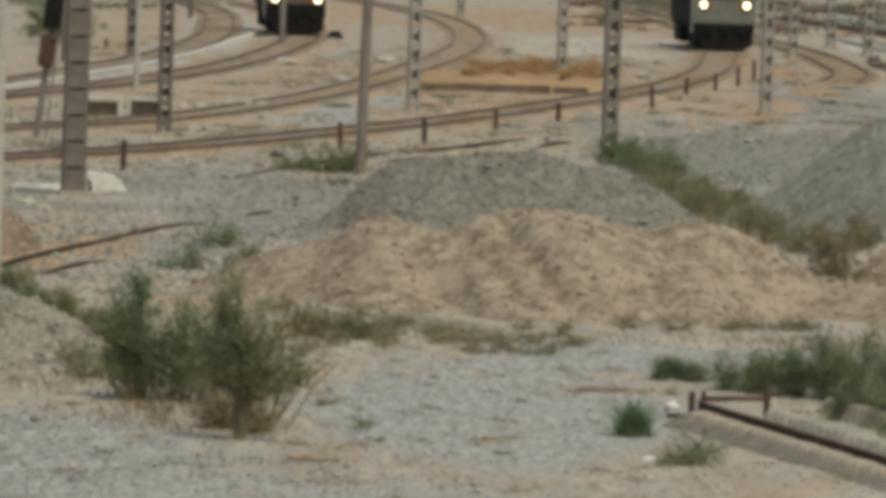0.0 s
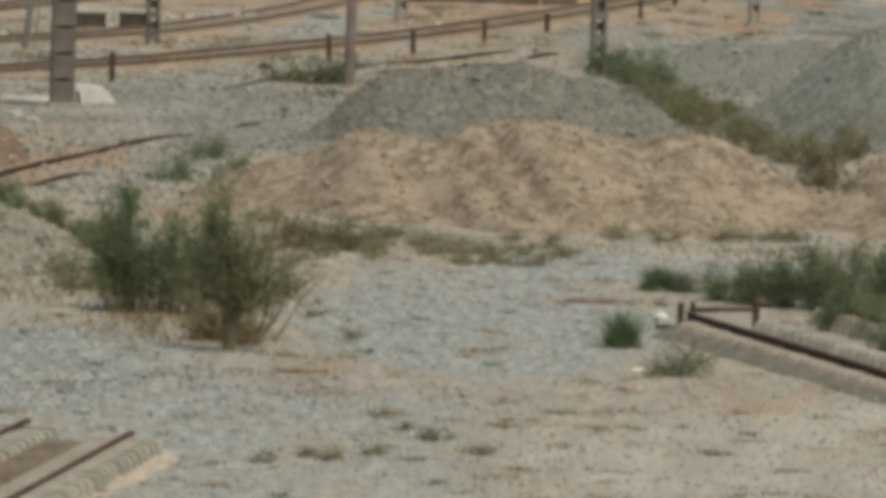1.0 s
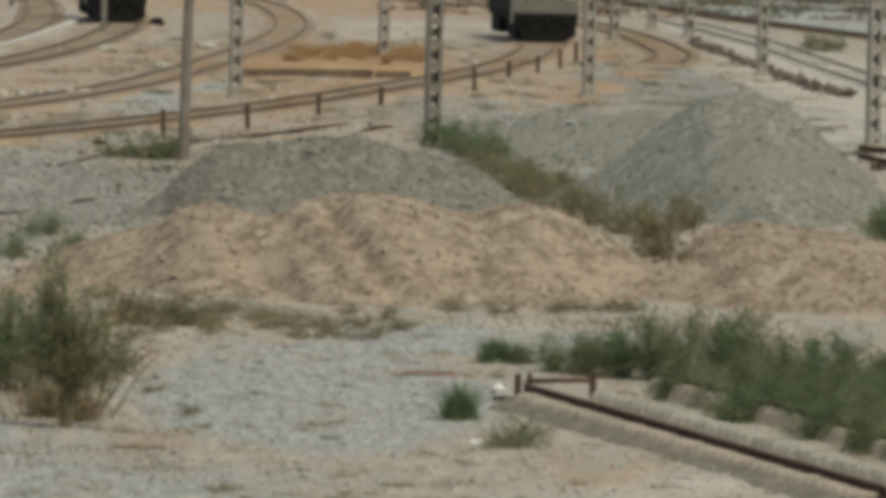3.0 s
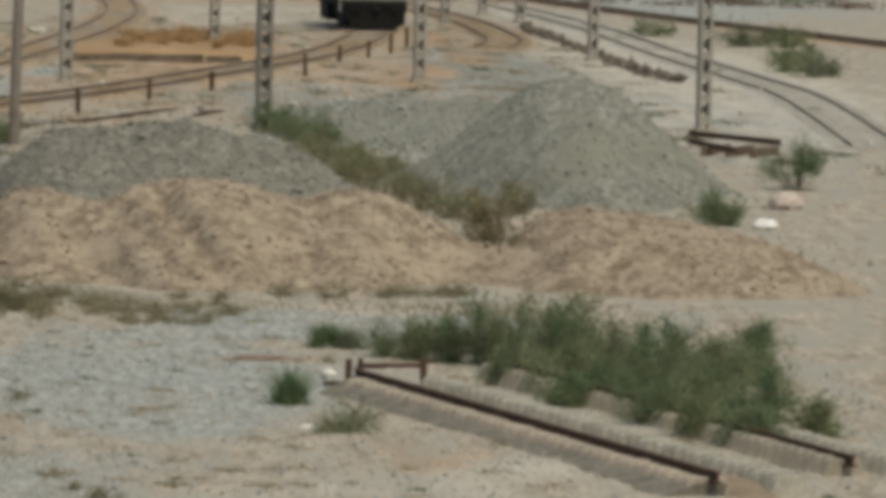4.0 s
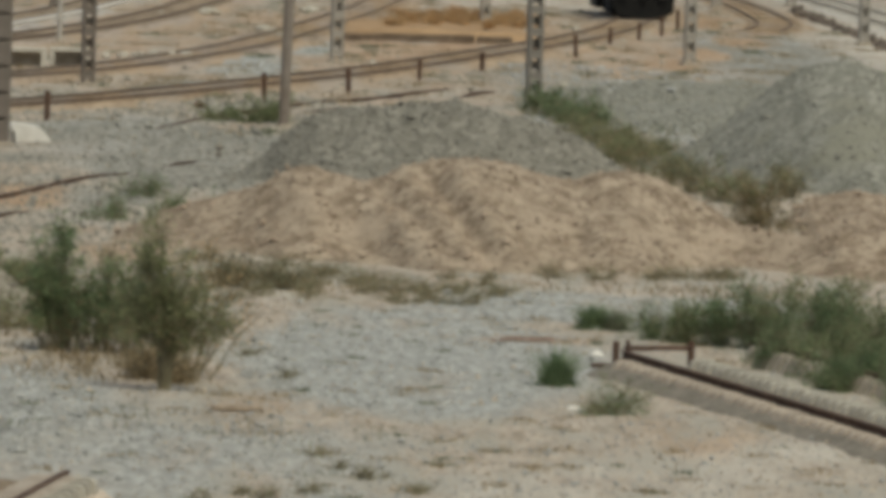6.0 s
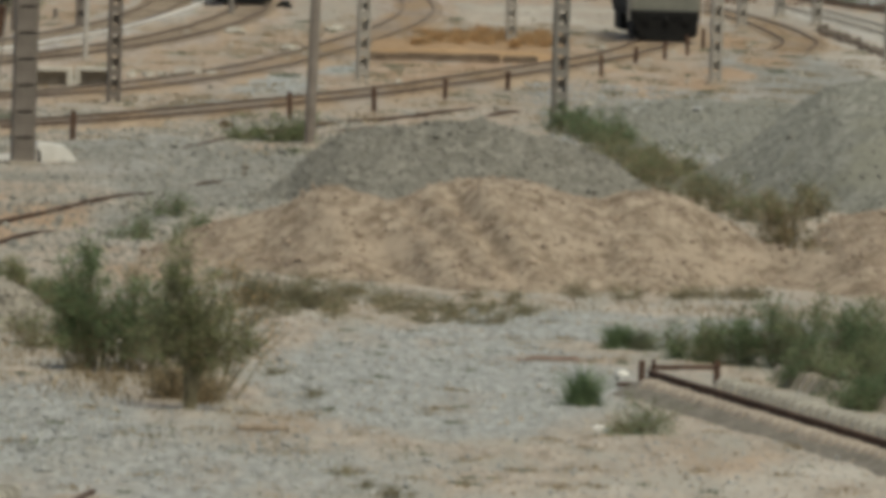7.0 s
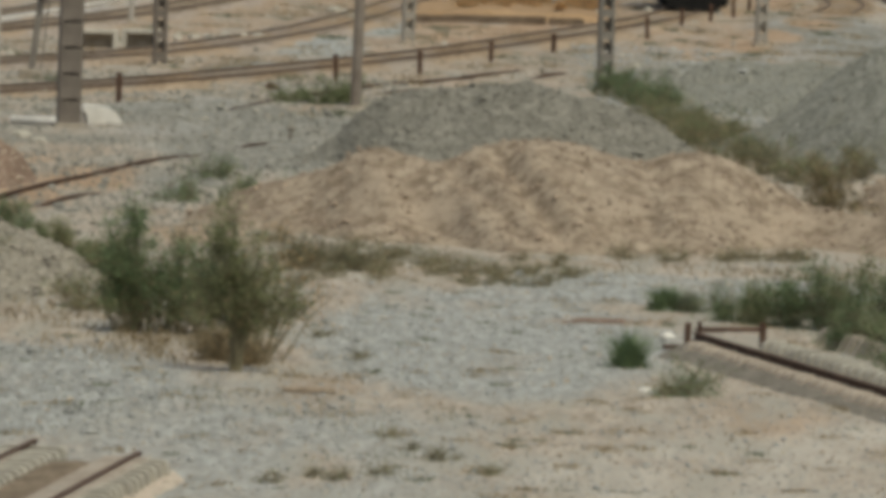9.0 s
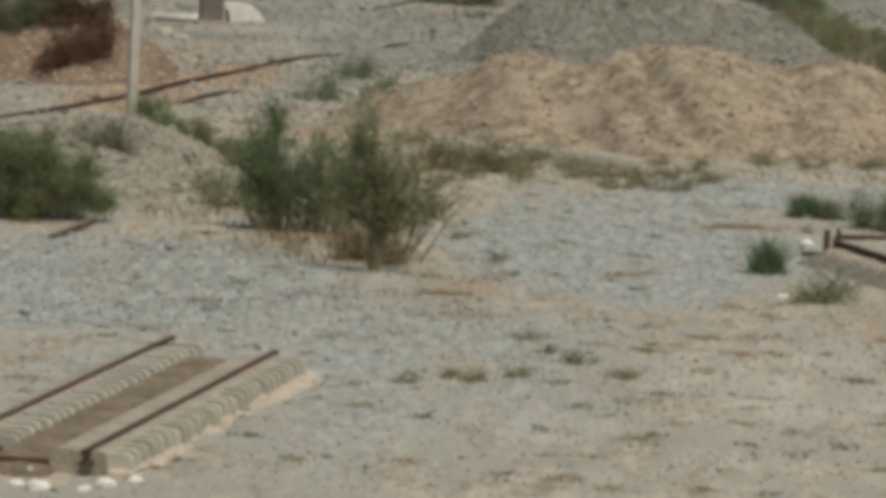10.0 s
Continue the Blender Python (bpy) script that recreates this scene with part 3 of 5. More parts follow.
def track(label, points, bed=BALLAST, bed_height=0.09, half=1.35, steel=None, tie=None):
    """A railway line: ballast bed, sleepers and two rails."""
    line = smooth_line(points, 1.5)
    owner = thing("railway_track", line[0][0], line[0][1], 0, 0, label, "railway track", kind="structure")
    shift = np.array([line[0][0], line[0][1]])
    line = line - shift
    v, f = sweep(line, [(-half - 1.3, -0.1), (half + 1.3, -0.1), (half, bed_height), (-half, bed_height)])
    rag = random.Random(len(v))
    v = [(a + rag.gauss(0, 0.16), b + rag.gauss(0, 0.2), c) for a, b, c in v]
    part("ballast", mesh_of("ballast", v, f, bed), bed, owner)
    fine = smooth_line(list(line[::4]) + [line[-1]], 0.6)
    t = np.gradient(fine, axis=0)
    verts, faces = [], []
    for p, d in zip(fine, t):
        d = d / np.linalg.norm(d)
        s = np.array([d[1], -d[0]])
        b = len(verts)
        for k in (bed_height - 0.06, bed_height + 0.02):
            for u, w in ((-1.25, -0.11), (1.25, -0.11), (1.25, 0.11), (-1.25, 0.11)):
                q = p + s * u + d * w
                verts.append((q[0], q[1], k))
        faces += [(b + 4, b + 5, b + 6, b + 7), (b, b + 1, b + 5, b + 4), (b + 1, b + 2, b + 6, b + 5), (b + 2, b + 3, b + 7, b + 6), (b + 3, b, b + 4, b + 7)]
    tagged(part("sleepers", mesh_of("sleepers", verts, faces, tie or SLEEPER), tie or SLEEPER, owner), kind="stuff")
    for side in (-0.755, 0.755):
        v, f = sweep(line, RAIL_PROFILE, side, bed_height - 0.05)
        part("rail", mesh_of("rail", v, f, steel or RAIL), steel or RAIL, owner)
    return owner


MAIN = [(-22, 168), (-16.5, 178), (-12.33, 187.5), (-8.08, 198), (-3.39, 214), (0.17, 228), (4.31, 248.5), (8.65, 272), (11.4, 296.5), (12.75, 320), (13.6, 338), (13.8, 365), (12.6, 405), (10, 450)]
track("curving main line of brown rails on dusty ballast", MAIN, BALLAST_OCHRE, tie=BALLAST_OCHRE)
track("curved siding on pale grey ballast", [(-20, 192), (-13.7, 208), (-9.06, 221.5), (-4.8, 248), (-1.74, 283), (0.4, 317), (1.0, 345), (0.2, 377), (-2, 405), (-7, 440)], BALLAST, steel=RAIL_DUSTY, tie=BALLAST)
track("curving line leading to the standing engine", [(-24, 205), (-15.7, 237.5), (-10.92, 266), (-8.45, 294.5), (-7.3, 326), (-7.4, 345), (-9, 380), (-13, 420)], BALLAST)
track("outer curved line beside a white kerb", [(-24, 222), (-16.7, 252.6), (-14.53, 271), (-12.33, 299), (-11.6, 330), (-11.87, 347), (-13.44, 387), (-18, 430)], BALLAST_GREY)
track("line bending away over grey ballast", [(16.6, 288), (17.5, 296), (17.95, 304), (18.02, 325), (17.4, 345), (16.3, 363), (14.5, 395)], BALLAST_OCHRE, 0.03, tie=BALLAST_OCHRE)
track("far line under pale dust beside the road", [(22.6, 196), (23.9, 222), (24.5, 238), (24.4, 250), (24.05, 268), (23.75, 288), (23.7, 302), (23.4, 330), (21.8, 370)], BALLAST_PALE, 0.03, steel=RAIL_BURIED, tie=BALLAST_PALE)
track("outermost dark line along the yard's edge", [(37.5, 290), (34.4, 311), (32.4, 324.5), (30.5, 336.5), (28.4, 351), (26.5, 366), (24.5, 383), (22.9, 400), (20, 424)], BALLAST, steel=RUST, tie=TIMBER)


def loose_rail(label, points, height=0.0, mat=RUST):
    line = smooth_line(points, 1.0)
    v, f = sweep(line - line[0], RAIL_PROFILE, 0, 0)
    ob = new("old_rail", mesh_of("old_rail", v, f, mat))
    ob.location = (line[0][0], line[0][1], height)
    return tagged(ob, label, "rail", "old rails on the ground")


def sunk_track(pieces, label):
    """An old line sunk in the dirt: lengths of rail that still show above the soil."""
    x, y = pieces[0][0][:2]
    owner = thing("abandoned_track", x, y, 0, 0, label, "railway track", kind="structure")
    for points in pieces:
        line = smooth_line([(a - x, b - y, c) for a, b, c in points], 1.2)
        v, f = sweep(line, RAIL_PROFILE, 0, -0.118)
        part("rail", mesh_of("rail", v, f, RUST), RUST, owner)


sunk_track((((-12.6, 122.6, -0.1), (-11.3, 128.6, 0.0), (-10.2, 133.4, 0.02), (-9.22, 138.2, 0.03), (-8.4, 143.6, 0.06), (-7.45, 148.3, 0.08), (-6.7, 153.2, 0.09), (-6.0, 156.4, 0.06), (-5.5, 158.6, -0.04)),
            ((-11.3, 125.6, -0.06), (-10.6, 128.0, 0.0), (-9.8, 130.6, -0.06)), ((-8.25, 136.8, -0.08), (-7.6, 140.2, 0.02), (-6.9, 143.4, -0.08)),
            ((-5.1, 160.6, -0.05), (-4.6, 163.0, 0.03), (-4.1, 165.6, -0.05))), "abandoned rusty rails half sunk in ochre dirt")
sunk_track((((-6.2, 179.8, -0.05), (-5.2, 184.0, 0.05), (-4.5, 188.0, 0.06), (-3.05, 194.9, 0.06), (-1.5, 200.9, 0.05), (0.2, 205.6, 0.06), (1.5, 211.2, 0.05), (2.6, 217.0, -0.06)),
            ((-2.4, 192.4, -0.08), (-1.2, 197.0, 0.02), (0.3, 202.0, -0.08)), ((2.7, 209.5, -0.06), (3.4, 212.6, 0.05), (4.0, 215.0, -0.06))), "abandoned rusty rails in brown dirt beside the main line")

# white kerb beside the outer line
kerb_line = smooth_line([(-20, 226), (-16.27, 246.4), (-14.18, 264.5), (-11.89, 289), (-10.45, 317.5), (-9.75, 340)], 2)
v, f = sweep(kerb_line - kerb_line[0], [(-0.11, -0.05), (0.11, -0.05), (0.11, 0.2), (-0.11, 0.2)])
kerb = new("white_kerb", mesh_of("white_kerb", v, f, WHITE))
kerb.location = (kerb_line[0][0], kerb_line[0][1], 0)
tagged(kerb, "whitewashed concrete kerb along the curved line", "kerb")

# ---- stored track panels ----


def sleeper_block(length, width, tall, square=False):
    """A concrete sleeper block with sloping, rounded shoulders."""
    bm = bmesh.new()
    h, w = length / 2, width / 2
    if square:
        return prism(bm, [(-h - 0.1, -0.06), (h, -0.06), (h, tall - 0.03), (h - 0.03, tall), (-h + 0.08, tall), (-h + 0.03, tall - 0.04)], -w, w)
    prism(bm, [(-h, 0), (h, 0), (h - 0.01, tall * 0.72), (h - 0.04, tall * 0.93), (h - 0.1, tall), (-h + 0.1, tall), (-h + 0.04, tall * 0.93), (-h + 0.01, tall * 0.72)], -w, w)
    return bm


def track_panel(label, start, end, rails, rows, spacing, tall, infill=None, bars=True, sink=0.0, square=False, dust=(), skew=0.0, apron=None, bank=0.0):
    """A lifted track panel from start to end: block rows and rails at offsets to the side."""
    a, b = Vector((*start, 0)), Vector((*end, 0))
    yaw = math.degrees(math.atan2(b.y - a.y, b.x - a.x)) - 90
    owner = thing("track_panel", a.x, a.y, 0, yaw, label, "track panel", "stored track panels")
    run = (b - a).length
    for offset in rails:
        slide = skew if offset < -0.7 else 0.0
        line = np.array([(offset, -0.15), (offset, run / 2), (offset, run + 0.15 + slide)])
        v, f = sweep(line, RAIL_PROFILE, 0, tall - sink)
        part("rail", mesh_of("rail", v, f, RUST), RUST, owner)
    shared = {}
    n = int(run / spacing)
    for offset, length, mat, lift in rows:
        key = (length, mat.name)
        for i in range(n):
            if key not in shared:
                ob = part("sleeper_block", sleeper_block(length, spacing * (0.6 if square else 0.38), tall, square), mat, owner)
                shared[key] = ob.data
            else:
                ob = part("sleeper_block", shared[key], mat, owner)
            ob.matrix_local = pose(offset + random.gauss(0, 0.012), (i + 0.5) * spacing + (skew if offset < -0.7 else 0.0), lift + random.gauss(0, 0.006), 0, 0, random.gauss(0, 1.2))
    if bars and len(rails) > 1:
        bar = None
        for i in range(n):
            if bar is None:
                bar = part("tie_bar", box(bmesh.new(), (0, 0, 0), (1.0, 0.03, 0.06)), RUST, owner).data
                owner.children[-1].matrix_local = pose((rails[0] + rails[1]) / 2, spacing / 2, 0.10)
            else:
                part("tie_bar", bar, RUST, owner).matrix_local = pose((rails[0] + rails[1]) / 2, (i + 0.5) * spacing, 0.10)
    if infill:
        w0, w1, mat, level = infill
        v, f = sweep(np.array([(0, -0.6, -level - 0.05), (0, 0.9, 0), (0, run / 2, 0), (0, run - 0.25, 0)]), [(w0, 0), (w1, 0), (w1, level), ((w0 + w1) / 2, level + 0.03), (w0, level)])
        part("soil", mesh_of("soil", v, f, mat), mat, owner)
    if bank:  # dirt blown against the outer row
        line = smooth_line([(0, -0.1), (0, run / 2), (0, run + 0.1)], 0.4)
        v, f = sweep(line, [(bank - 0.3, -0.08), (bank + 0.14, -0.08), (bank + 0.04, 0.02), (bank - 0.04, 0.055), (bank - 0.3, 0.06)])
        rag = random.Random(5)
        v = [(p + rag.gauss(0, 0.04), q, k + rag.gauss(0, 0.012)) for p, q, k in v]
        part("blown_dirt", mesh_of("blown_dirt", v, f, BLOCK_TAN), BLOCK_TAN, owner, "tan dirt blown against the blocks")
    if apron:  # earth and dust silted up against the outer ends of the blocks
        w0, w1 = apron
        line = smooth_line([(0, 0.05), (0, run / 2), (0, run - 0.05)], 0.35)
        v, f = sweep(line, [(w0 - 0.46, -0.05), (w1, -0.05), (w1, tall - 0.04), (w0 + 0.06, tall - 0.055), (w0 - 0.03, tall - 0.1), (w0 - 0.24, 0.05)])
        rag = random.Random(int(run * 10))
        v = [(p + rag.gauss(0, 0.015), q, k + rag.gauss(0, 0.01)) for p, q, k in v]
        part("silt", mesh_of("silt", v, f, SILT), SILT, owner, "grey-brown dust silted between the blocks")
    for w0, w1 in dust:
        v, f = sweep(np.array([(0, 0.1), (0, run / 2), (0, run - 0.25)]), [(w0, 0), (w1, 0), (w1, tall - 0.02), (w1 - 0.06, tall + 0.012), (w0 + 0.06, tall + 0.015), (w0, tall - 0.03)])
        part("dust", mesh_of("dust", v, f, PANEL_DUST), PANEL_DUST, owner, "pale dust packed between the blocks")
    return owner


track_panel("lifted track panel with rusty rails on pale concrete blocks", (-5.03, 71.2), (-3.6, 82.9), (0.0, -1.5), ((0.03, 0.84, CONCRETE, 0), (-1.45, 0.86, CONCRETE, 0)), 0.45, 0.24, (-1.08, -0.36, PANEL_DARK, 0.15), sink=0.115, dust=((-0.42, 0.2), (-1.62, -1.4)), skew=1.1, bank=0.5)
track_panel("lifted track panel with a dark rail on dusty blocks", (8.08, 87.7), (4.05, 104.0), (0.0,), ((-0.06, 0.56, BLOCK_TAN, 0), (1.08, 0.42, CONCRETE, 0.02)), 0.4, 0.24, (0.23, 0.86, PANEL_SOIL, 0.13), sink=0.05, square=True, apron=(-0.3, 0.2))
track_panel("lifted track panel overgrown by weeds", (10.2, 90.9), (6.33, 107.4), (0.0,), ((-0.04, 0.5, CONCRETE_DARK, 0), (0.75, 0.4, CONCRETE, 0)), 0.4, 0.24, sink=0.09, square=True)

# ---- posts and masts ----


def rail_post(x, y, height, lean=0.0):
    """A stub of rail set upright."""
    outline = [(-0.07, 0), (0.07, 0), (0.07, 0.02), (0.012, 0.045), (0.012, 0.11), (0.036, 0.125), (0.036, 0.16), (-0.036, 0.16), (-0.036, 0.125), (-0.012, 0.11), (-0.012, 0.045), (-0.07, 0.02)]
    verts = [(u, w - 0.08, k) for k in (-0.15, height) for u, w in outline]
    n = len(outline)
    faces = [(i, (i + 1) % n, n + (i + 1) % n, n + i) for i in range(n)] + [tuple(range(n, 2 * n))]
    ob = new("rail_post", mesh_of("rail_post", verts, faces, RUST))
    ob.matrix_world = pose(x, y, 0, 0, lean, random.uniform(-30, 30))
    return tagged(ob, "upright stub of rusty rail beside the main line", "post", "rail posts along the main line")


for x, y, h in ((-8.78, 184.3, 0.78), (-3.16, 202.3, 0.8), (-0.7, 211.1, 0.68), (1.58, 222.4, 0.64), (3.81, 232, 0.62), (7.53, 250.2, 0.75), (9.28, 264.8, 0.66), (10.69, 271.7, 0.68), (11.86, 278, 0.8), (13.12, 291, 0.75)):
    rail_post(x, y, h + 0.05, random.uniform(-2, 2))


def lattice_mast(x, y, width, height, label, pitch_m=0.66, lean=0.0, steel=GALVANISED, cover=0.36):
    """A catenary mast of two channels held by batten plates."""
    owner = thing("catenary_mast", x, y, 0, 0, label, "mast", "catenary masts")
    owner.matrix_world = pose(x, y, 0, 0, lean, 12)
    d, t = width * 0.75, 0.012
    for side in (-1, 1):
        bm = bmesh.new()
        box(bm, (side * (width / 2 - 0.02), 0, height / 2), (0.02, d, height))
        box(bm, (side * (width / 2 - 0.065), -d / 2 + 0.01, height / 2), (0.09, 0.02, height))
        box(bm, (side * (width / 2 - 0.065), d / 2 - 0.01, height / 2), (0.09, 0.02, height))
        part("channel", bm, steel, owner)
    plate = None
    for i in range(int(height / pitch_m)):
        for face in (-1, 1):
            m = pose(0, face * (d / 2 + 0.008), 0.35 + i * pitch_m + (0.5 * pitch_m if face > 0 else 0))
            if plate is None:
                ob = part("batten_plate", box(bmesh.new(), (0, 0, 0), (width - 0.02, t, pitch_m * cover)), steel, owner)
                plate = ob.data
            else:
                ob = part("batten_plate", plate, steel, owner)
            ob.matrix_local = m
    part("footing", box(bmesh.new(), (0, 0, 0.0), (width + 0.2, width + 0.2, 0.2), 0.03), CONCRETE_DARK, owner)
    return owner


lattice_mast(-9.35, 170.3, 0.58, 9.0, "steel lattice catenary mast beside a white block", lean=0.3, steel=MAST_BROWN, cover=0.9)
lattice_mast(-13.65, 291.3, 0.42, 9.0, "far brown lattice catenary mast beside the outer line", steel=MAST_BROWN, cover=0.6)
lattice_mast(4.84, 201.2, 0.46, 9.0, "steel lattice catenary mast behind the gravel heap")
lattice_mast(-1.21, 236.5, 0.44, 9.0, "steel lattice catenary mast on gravel, lightened for haze", steel=GALVANISED_HAZED)
lattice_mast(4.75, 286, 0.42, 9.0, "far steel lattice catenary mast", steel=GALVANISED_HAZED)
lattice_mast(-8.74, 209.6, 0.42, 9.0, "slim steel lattice catenary mast by low concrete frames", steel=MAST_BROWN)
lattice_mast(11.5, 245, 0.42, 9.0, "steel lattice catenary mast beside the curving line", steel=GALVANISED_HAZED)
lattice_mast(18.34, 205.6, 0.42, 9.0, "steel lattice catenary mast on the pale road", steel=GALVANISED_HAZED)
lattice_mast(19.99, 275.5, 0.42, 9.0, "far steel lattice catenary mast", steel=GALVANISED_HAZED)
lattice_mast(16.55, 327, 0.45, 9.0, "far steel lattice catenary mast beside the bend", steel=GALVANISED_HAZED)
lattice_mast(19.6, 349, 0.45, 9.0, "far steel lattice catenary mast beyond the bend", steel=GALVANISED_HAZED)
lattice_mast(20.6, 334, 0.45, 9.0, "far steel lattice catenary mast beyond the rubble row", steel=GALVANISED_HAZED)
lattice_mast(0.6, 396, 0.45, 9.0, "far steel lattice catenary mast behind the siding", steel=GALVANISED_HAZED)


def round_pole(x, y, radius, height, mat, label, lean=0.0):
    owner = thing("steel_pole", x, y, 0, 0, label, "pole")
    owner.matrix_world = pose(x, y, 0, 0, lean, 0)
    part("shaft", rod(bmesh.new(), (0, 0, -0.2), (0, 0, height), radius, radius * 0.8, 12), mat, owner)
    part("collar", rod(bmesh.new(), (0, 0, -0.1), (0, 0, 0.12), radius * 1.7, radius * 1.5, 12), CONCRETE_DARK, owner)
    return owner


round_pole(-2.33, 184.3, 0.15, 9.0, POLE, "slightly leaning brown-grey steel pole", 1.0)
round_pole(-11.5, 250, 0.10, 9.0, POST_PALE, "thin pale steel pole beside the outer line")
round_pole(-7.9, 320, 0.14, 9.0, GALVANISED, "thin grey pole before the standing engine")


round_pole(-16.05, 282.4, 0.1, 9.0, MAST_BROWN, "thin dark pole beyond the outer line")
round_pole(-15.43, 305.2, 0.12, 0.5, MAST_BROWN, "short brown stump beyond the outer line")
round_pole(-14.19, 370.7, 0.14, 9.0, MAST_BROWN, "far brown pole inside the curve")


def square_post(x, y):
    owner = thing("steel_post", x, y, 0, 25, "square pale steel post standing on the rubble bank", "post")
    bm = box(bmesh.new(), (0, 0, 3.4), (0.17, 0.17, 7.2), 0.012)
    part("shaft", bm, POST_PALE, owner)
    part("base_plate", box(bmesh.new(), (0, 0, 0.02), (0.3, 0.3, 0.05)), RUST, owner)


square_post(-8.56, 129.6)


def signal_post(x, y):
    owner = thing("signal_mast", x, y, 0, 0, "leaning railway signal mast with dark signal heads", "signal")
    owner.matrix_world = pose(x, y, 0, 0, 6.5, 0)
    part("mast", rod(bmesh.new(), (0, 0, -0.2), (0, 0, 6.5), 0.11, 0.09, 10), GALVANISED, owner)
    part("ladder_rail", rod(bmesh.new(), (0.28, -0.1, 0), (0.22, -0.1, 5.2), 0.025, 0.025, 6), GALVANISED, owner)
    for i in range(9):
        part("rung", rod(bmesh.new(), (0.05, -0.1, 0.5 + i * 0.45), (0.26, -0.1, 0.5 + i * 0.45), 0.014, 0.014, 5), GALVANISED, owner)
    part("signal_head", box(bmesh.new(), (-0.02, -0.2, 2.78), (0.46, 0.28, 0.95), 0.05), RUST, owner, "dark brown signal head")
    part("signal_head", box(bmesh.new(), (0.0, -0.2, 4.1), (0.52, 0.28, 1.3), 0.05), BLACK, owner, "black signal head")
    part("footing", box(bmesh.new(), (0, 0, 0.06), (0.7, 0.7, 0.3), 0.03), CONCRETE_DARK, owner)


signal_post(-12.15, 200.3)

# ---- concrete pieces and debris ----


def concrete_block(x, y, size, turn, label, mat=WHITE):
    rng = random.Random(int(x * 100 + y))
    bm = box(bmesh.new(), (0, 0, size[2] / 2), size, 0.04)
    for vert in bm.verts:
        vert.co += Vector((rng.gauss(0, 0.02), rng.gauss(0, 0.02), rng.gauss(0, 0.02) if vert.co.z > 0.1 else 0))
    owner = thing("concrete_block", x, y, -0.03, turn, label, "block")
    part("body", bm, mat, owner)
    return owner


broken = thing("concrete_block", -8.72, 172.6, -0.03, 8, "broken whitewashed concrete block lying beside a mast", "block")
part("body", prism(bmesh.new(), [(-0.3, 0), (0.56, 0), (0.58, 0.1), (0.44, 0.3), (0.3, 0.42), (0.0, 0.47), (-0.42, 0.5), (-0.45, 0.38), (-0.34, 0.3)], -0.5, 0.5), WHITE, broken)
part("leg", prism(bmesh.new(), [(-0.62, 0), (-0.52, 0), (-0.46, 0.4), (-0.52, 0.46), (-0.6, 0.44)], -0.45, 0.4), CREAM, broken)
concrete_block(-10.3, 172.5, (1.3, 0.5, 0.14), 4, "low whitewashed concrete slab")


def frame_unit(x, y, w, h, turn):
    """An open concrete frame: two legs, a beam and a thin back wall."""
    owner = thing("culvert_unit", x, y, 0, turn, "low open concrete frame beside the siding", "concrete frame", "concrete frames beside the siding")
    part("leg", box(bmesh.new(), (-w / 2 + 0.08, 0, h / 2), (0.16, 0.6, h), 0.015), CREAM, owner)
    part("leg", box(bmesh.new(), (w / 2 - 0.08, 0, h / 2), (0.16, 0.6, h), 0.015), CREAM, owner)
    part("beam", box(bmesh.new(), (0, 0, h - 0.07), (w - 0.324, 0.6, 0.14), 0.015), CREAM, owner)
    part("back_wall", box(bmesh.new(), (0, 0.22, h / 2 - 0.08), (w - 0.324, 0.1, h - 0.16)), CONCRETE_DARK, owner)


frame_unit(-11.4, 224.5, 1.3, 0.62, 0)
frame_unit(-10.05, 225.8, 1.3, 0.62, 2)
for i in range(6):
    concrete_block(-9.2 + i * 0.55, 234.8 + i * 0.5, (0.3, 0.4, 0.22), i * 25, "small whitewashed marker stone beside the siding", CREAM)
for i in range(4):
    concrete_block(-13.6 + i * 0.6, 213.5 + i * 0.9, (0.34, 0.5, 0.22), i * 35, "small whitewashed marker stone beside the siding", CREAM)


def boulder(x, y, size, mat, label, seed, flat=0.6):
    rng = random.Random(seed)
    bm = bmesh.new()
    bmesh.ops.create_icosphere(bm, subdivisions=2, radius=1)
    for vert in bm.verts:
        vert.co *= 1 + 0.35 * noise.noise(vert.co * 1.3 + Vector((seed, 0, 0)))
        vert.co = Vector((vert.co.x * size * rng.uniform(0.97, 1.03), vert.co.y * size, vert.co.z * size * flat + size * flat * 0.5))
    ob = new("boulder", bpy.data.meshes.new("boulder"))
    bm.to_mesh(ob.data)
    bm.free()
    ob.data.materials.append(mat)
    ob.location = (x, y, at_ground(x, y) - 0.02)
    return tagged(ob, label, "stone")


boulder(3.72, 107.6, 0.12, WHITE, "white stone at the end of a track panel", 3)
for x, y, k in ((-5.42, 69.89, 0.14), (-5.67, 70.09, 0.1), (-4.78, 70.5, 0.12), (-4.94, 69.87, 0.08), (-4.49, 70.99, 0.09)):
    boulder(x, y, k, WHITE, "white stone beside a track panel", int(k * 100) + 31)
boulder(-4.85, 76.3, 0.055, EARTH_RUST, "broken red brick on a track panel", 47).location.z = 0.2
loose_rail("rusty rail lying at the edge of the rubble bank", [(-7.85, 101.4), (-7.65, 103.3), (-7.45, 105.3)], -0.07, RAIL_DUSTY)
boulder(3.05, 97.2, 0.09, WHITE, "small white stone in the dirt", 4)
boulder(-5.7, 336.8, 0.38, BLACK, "dark boulder beside the standing engine", 5, 0.8)
boulder(-4.9, 196, 0.22, RUST, "dark stone beside old rails", 6)
